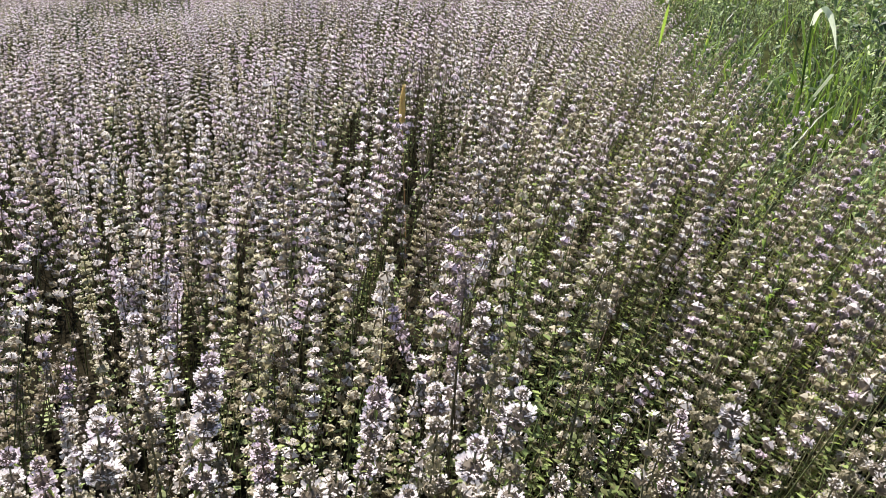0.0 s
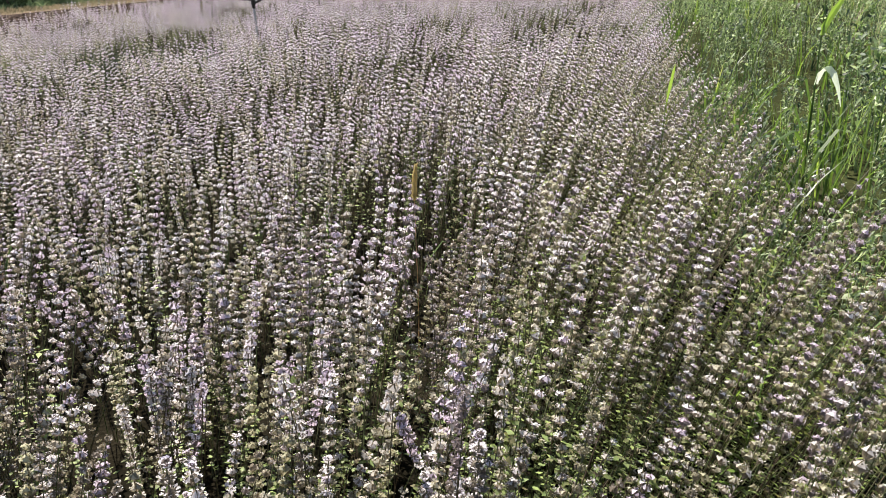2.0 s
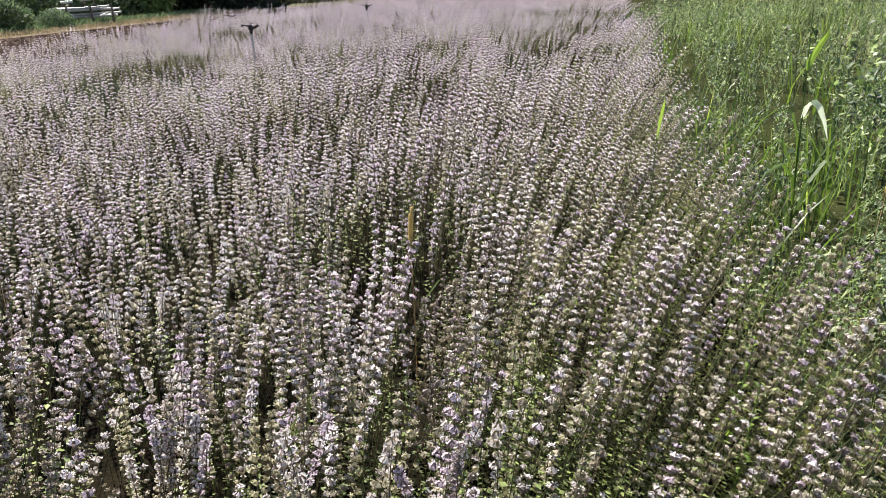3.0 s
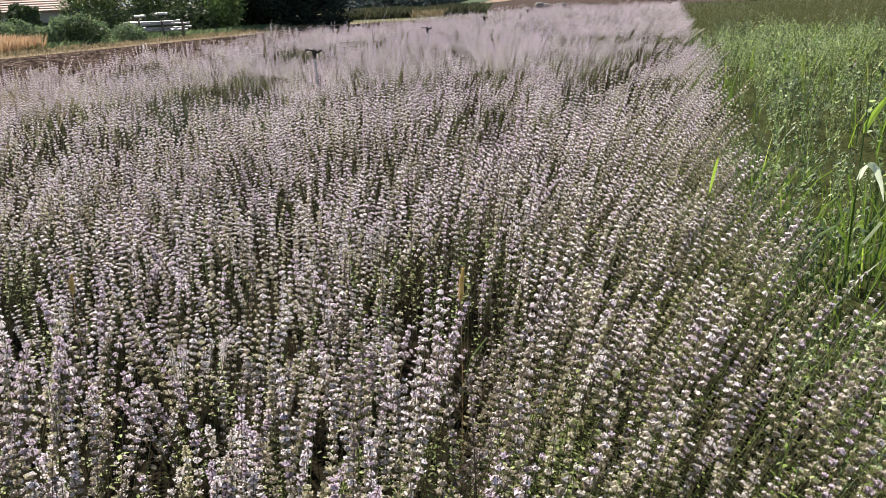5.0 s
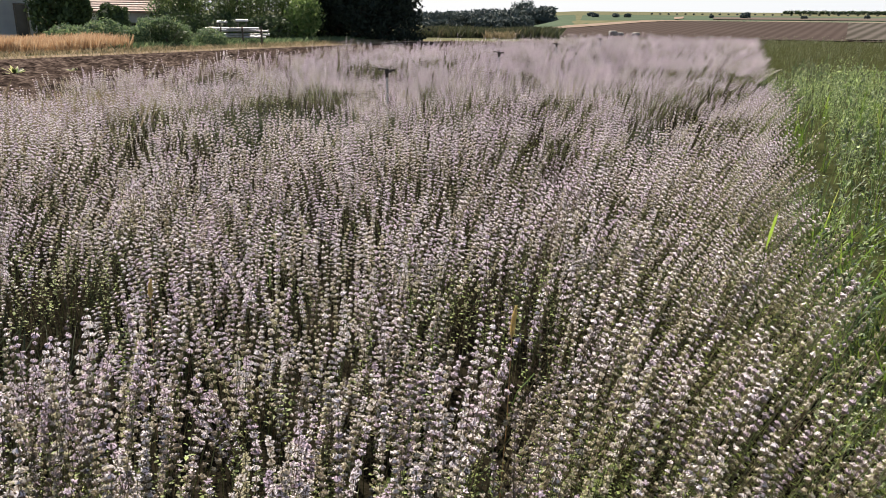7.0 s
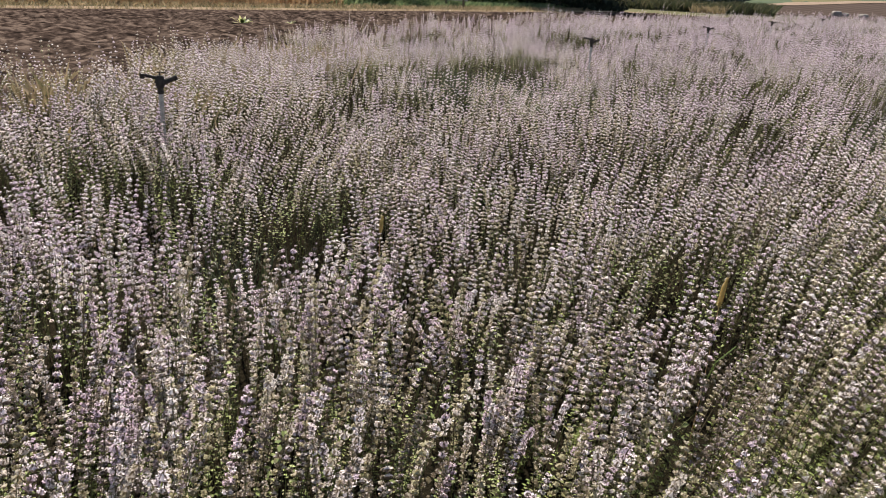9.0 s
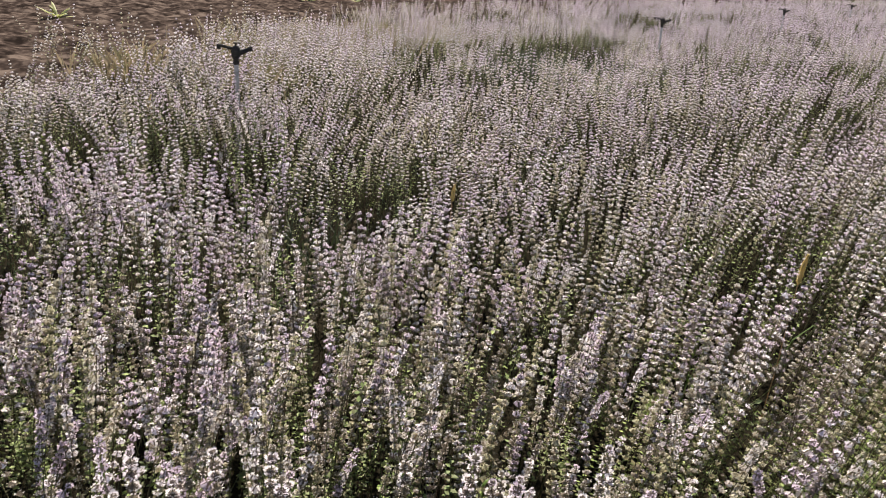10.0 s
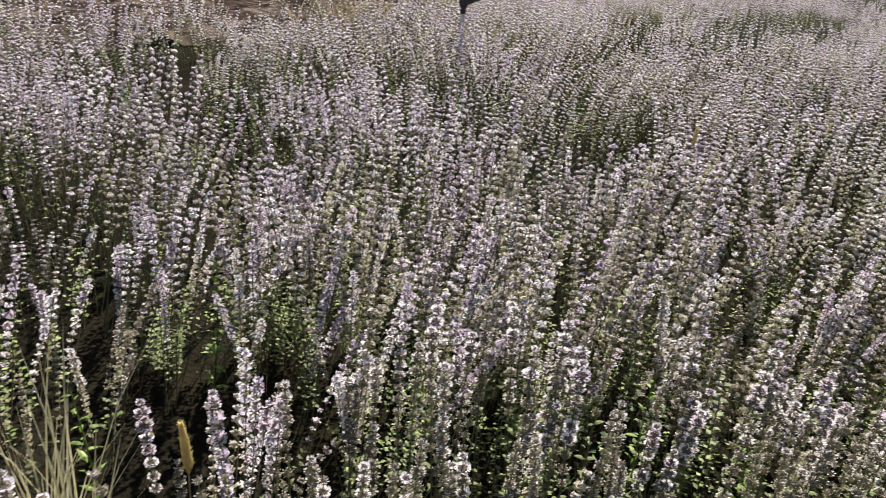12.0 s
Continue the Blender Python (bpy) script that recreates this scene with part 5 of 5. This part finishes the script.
def building(name, m, w, d, eave, rise, wall, tile, label, openings, deep=0.3):
    """A low farm building: four walls, a pitched roof of tile rows, framed openings."""
    thing = empty(name, m, label, "building")
    for nm, size, at in (("front_wall", (w, deep, eave), (0, -d / 2, eave / 2)), ("back_wall", (w, deep, eave), (0, d / 2, eave / 2)),
                         ("side_wall", (deep, d - deep, eave), (-w / 2 + deep / 2, 0, eave / 2)), ("side_wall", (deep, d - deep, eave), (w / 2 - deep / 2, 0, eave / 2))):
        bm = bmesh.new()
        box(bm, size, at, 0.02)
        part(nm, bm, wall, thing)
    rows = 12
    for side in (-1, 1):
        bm = bmesh.new()
        run = d / 2 + 0.35
        line = []
        for k in range(rows):
            f0, f1 = k / rows, (k + 1) / rows
            line += [(side * run * (1 - f0), eave - 0.03 + rise * f0), (side * run * (1 - f1), eave - 0.07 + rise * f1)]
        line += [(0.0, eave - 0.2 + rise), (side * run, eave - 0.16)]
        ends = [[bm.verts.new((x, y, z)) for y, z in line] for x in (-w / 2 - 0.3, w / 2 + 0.3)]
        for k in range(len(line)):
            q = (k + 1) % len(line)
            bm.faces.new((ends[0][k], ends[1][k], ends[1][q], ends[0][q]))
        bm.faces.new(ends[0])
        bm.faces.new(ends[1][::-1])
        bmesh.ops.recalc_face_normals(bm, faces=bm.faces)
        part("roof", bm, tile, thing, "faded clay tile roof slope")
    for x, z, ow, oh in openings:
        frame_bm = bmesh.new()
        for sx, sz, px, pz in ((0.08, oh + 0.16, x - ow / 2 - 0.04, z), (0.08, oh + 0.16, x + ow / 2 + 0.04, z), (ow, 0.08, x, z - oh / 2 - 0.04), (ow, 0.08, x, z + oh / 2 + 0.04)):
            box(frame_bm, (sx, 0.1, sz), (px, -d / 2 - deep / 2, pz))
        fr = part("window_frame", frame_bm, M_TIMBER, thing)
        bm = bmesh.new()
        box(bm, (ow, 0.03, oh), (x, -d / 2 - deep / 2 - 0.01, z))
        part("pane", bm, M_DARKGLASS, fr, "dark unlit window pane")
    for side in (-1, 1):
        bm = bmesh.new()
        x = side * (w / 2 - deep / 2)
        vs = [bm.verts.new((x + o, yy, zz)) for o in (-deep / 2, deep / 2) for yy, zz in ((-d / 2, eave), (d / 2, eave), (0, eave + rise * 0.93))]
        bm.faces.new(vs[:3][::-1])
        bm.faces.new(vs[3:])
        for a in range(3):
            bm.faces.new((vs[a], vs[(a + 1) % 3], vs[3 + (a + 1) % 3], vs[3 + a]))
        part("gable", bm, wall, thing)
    return thing


building("farm_shed", pose(-26.4, 45.3, -0.9, 0, 0, 30), 5.6, 5.0, 2.45, 1.5, M_WALL, M_TILE, "low limewashed farm shed with faded clay tile roof", ((-2.2, 1.3, 0.8, 0.8), (0.2, 1.3, 0.8, 0.8)))
building("farm_house", pose(-31.5, 54.0, -0.9, 0, 0, 30), 9.0, 6.0, 3.8, 1.8, M_WALL, M_REDTILE, "white farmhouse with a red tile roof behind trees", ((-2.6, 1.6, 0.9, 1.1), (0, 1.6, 0.9, 1.1), (2.6, 1.6, 0.9, 1.1)))
building("grey_barn", pose(-32.3, 40.4, -0.5, 0, 0, 38), 4.6, 6.0, 3.6, 1.5, M_GREYWALL, M_TILE, "grey plastered barn behind low shrubs", ((1.5, 1.2, 0.5, 2.1), (-0.4, 1.9, 0.8, 0.8)))

# ---- the far side of the valley ----


def polar_sheet(name, az0, az1, d0, d1, lift, mat, label, category, na=24, nd=14):
    V, T = [], []
    for i in range(nd + 1):
        for k in range(na + 1):
            a = radians(az0 + (az1 - az0) * k / na)
            dd0, dd1 = (f(math.degrees(a)) if callable(f) else f for f in (d0, d1))
            d = dd0 + (dd1 - dd0) * i / nd
            x, y = d * math.sin(a), d * math.cos(a)
            V.append((x, y, float(land(x, y)) + lift))
    for i in range(nd):
        for k in range(na):
            a = i * (na + 1) + k
            T += [(a, a + na + 1, a + na + 2), (a, a + na + 2, a + 1)]
    return tagged(mesh_object(name, V, T, [mat], smooth=True), label, category, kind="structure")


def striped_material(name, dark, light, turn, width):
    m, n, links, out = material(name)
    tc = n.new("ShaderNodeTexCoord")
    mp = n.new("ShaderNodeMapping")
    mp.inputs["Rotation"].default_value = (0, 0, radians(turn))
    links.new(tc.outputs["Object"], mp.inputs["Vector"])
    wv = n.new("ShaderNodeTexWave")
    wv.inputs["Scale"].default_value = 1.0 / width
    wv.inputs["Distortion"].default_value, wv.inputs["Detail"].default_value = 0.5, 2
    links.new(mp.outputs[0], wv.inputs["Vector"])
    nz = n.new("ShaderNodeTexNoise")
    nz.inputs["Scale"].default_value, nz.inputs["Detail"].default_value = 0.09, 5
    links.new(tc.outputs["Object"], nz.inputs["Vector"])
    mix = n.new("ShaderNodeMixRGB")
    mix.inputs[0].default_value = 0.62
    links.new(wv.outputs["Fac"], mix.inputs[1])
    links.new(nz.outputs["Fac"], mix.inputs[2])
    r = ramp(n, [(0.3, dark), (0.7, light)])
    links.new(mix.outputs[0], r.inputs[0])
    p = n.new("ShaderNodeBsdfPrincipled")
    p.inputs["Roughness"].default_value = 1.0
    p.inputs["Specular IOR Level"].default_value = 0.0
    links.new(r.outputs[0], p.inputs["Base Color"])
    links.new(p.outputs[0], out.inputs[0])
    return m


M_PLOUGH = striped_material("ploughed_rows", (0.050, 0.039, 0.035), (0.070, 0.055, 0.049), 20, 3.0)
M_MEADOW = ground_material("far_meadow", [(0.3, (0.052, 0.072, 0.05)), (0.7, (0.09, 0.115, 0.078))], 0.03, 0.3, 0.1)
M_FARSOIL = ground_material("far_soil", [(0.3, (0.085, 0.07, 0.06)), (0.7, (0.13, 0.112, 0.095))], 0.03, 0.4, 0.1)
M_TRACK = ground_material("orange_track", [(0.3, (0.17, 0.13, 0.10)), (0.7, (0.26, 0.205, 0.165))], 0.3, 2.0, 0.1)
top_of = lambda a: 80 + 18 * float(smooth01((a + 1.5) / 9.0))
polar_sheet("far_meadow", -6, 60, lambda a: top_of(a) + 2 if a > -1.7 else 80, 420, 0.02, M_MEADOW, "pale green meadow on the far slope", "meadow", 40, 20)
polar_sheet("ploughed_slope", -1.6, 60, 62, top_of, 0.05, M_PLOUGH, "brown ploughed slope with furrow rows", "field", 48, 16)
polar_sheet("field_track", -1.9, 60, top_of, lambda a: top_of(a) + 5, 0.09, M_TRACK, "pale track along the top of the ploughed slope", "track", 48, 3)
polar_sheet("hill_track", 6.5, 7.1, lambda a: 112 + 40 * (a - 6.5), lambda a: 200 + 60 * (a - 6.5), 0.12, M_TRACK, "orange dirt track climbing the far slope", "track", 4, 12)
polar_sheet("fallow_slope", 9, 60, 125, 230, 0.12, M_FARSOIL, "dry brown fallow land on the far slope", "field", 30, 6)
polar_sheet("valley_meadow", -14, -2.2, 62, 110, 0.03, M_MEADOW, "green and straw coloured low field by the valley", "meadow", 12, 6)


def valley_strip(n, a0, a1, d0, d1):
    a, d = np.radians(rng.uniform(a0, a1, n)), rng.uniform(d0, d1, n)
    return d * np.sin(a), d * np.cos(a)


thatch("valley_crop", valley_strip(9000, -12.5, -1.2, 56, 66), 0.45, 0.8, 0.045, M_VALLEY, "green and brown crop strip before the valley", "crop", 0.4)
thatch("valley_dry_crop", valley_strip(1200, -6.5, -4.2, 55, 62), 0.35, 0.65, 0.03, M_VERGE, "dry straw patch in the valley crop", "crop", 0.4)


def polar(a, d):
    return d * math.sin(radians(a)), d * math.cos(radians(a))


M_VINES = striped_material("vine_stripes", (0.045, 0.042, 0.034), (0.098, 0.086, 0.077), 24, 3.4)
polar_sheet("vineyard_slope", 17.2, 60, 64, lambda a: top_of(a) - 1, 0.12, M_VINES, "pale vineyard slope with dark vine rows", "field", 40, 12)

# valley trees, grey-green: the haze of distance is painted into their leaves
fg = random.Random(31)
for i, (a, d, h, r) in enumerate(((-10.4, 150, 2.9, 3.0), (-9.3, 165, 3.1, 3.2), (-8.2, 170, 3.3, 3.2), (-7.2, 168, 3.6, 3.2), (-6.3, 160, 3.7, 3.2), (-5.4, 152, 3.5, 3.0), (-4.6, 150, 3.4, 3.0), (-3.9, 158, 5.0, 2.4),
                                  (-3.3, 140, 3.0, 2.8), (-2.6, 138, 2.9, 2.4), (-2.1, 142, 2.7, 1.8), (-6.6, 128, 2.0, 2.4), (-5.2, 126, 2.1, 2.4), (-4.0, 124, 2.2, 2.4), (-11.5, 190, 3.2, 3.4), (-12.6, 190, 3.2, 3.4), (-9.9, 118, 1.5, 1.8))):
    x, y = polar(a, d)
    tree(x, y, h, r, M_HAZED_TREE, "valley tree with haze greyed into its leaf colour", 1100, 150 + i, 0.3, 0.05, 6, "trees in the valley")
for i, (a, d, h, r) in enumerate(((0.9, 205, 1.7, 1.6), (1.2, 168, 1.3, 1.5), (2.6, 170, 1.2, 1.2), (3.4, 172, 1.3, 1.3), (11.0, 168, 1.9, 1.7), (14.6, 168, 1.0, 1.0), (8.9, 180, 0.9, 0.8), (18.2, 200, 1.2, 1.0))):
    x, y = polar(a, d)
    bush(x, y, r * 0.55, h * 0.6, M_HAZED_TREE, "dark shrub alone on the far slope", 400, 180 + i, 0.2, "shrubs on the far slope")
# orchard rows on the skyline
for i in range(26):
    a = 5.0 + 0.55 * i
    x, y = polar(a, 520 + 20 * fg.random())
    bush(x, y, 0.5, 0.6, M_HAZED_TREE, "small round orchard tree on the skyline", 60, 220 + i, 0.45, "orchard trees on the skyline")

# dark shelter belt along the crest
bx = [polar(13.5 + 0.28 * i, 900 + 10 * math.sin(i)) for i in range(70)]
for i, (x, y) in enumerate(bx):
    bush(x, y, 3.0, 3.2, M_TREE, "dark shelter tree along the far crest", 40, 400 + i, 1.6, "shelter belt on the crest")

# pale bales at the foot of the slope
M_BALE = solid_material("pale_sacking", (0.17, 0.155, 0.14), (0.28, 0.26, 0.24), 4, 0.9, 0, 0.4)
for a, d, w, h, t in ((2.5, 66, 0.62, 0.42, 15), (3.0, 66.5, 0.46, 0.32, -10), (4.05, 66, 0.48, 0.32, 30)):
    x, y = polar(a, d)
    bm = bmesh.new()
    box(bm, (w, 0.7, h), (0, 0, h / 2), 0.14)
    b = part("bale", bm, M_BALE, None)
    b.matrix_world = pose(x, y, float(land(x, y)) + 0.04, 0, 0, t)
    tagged(b, "pale sacking bale at the foot of the slope", "bale", "bales by the slope")
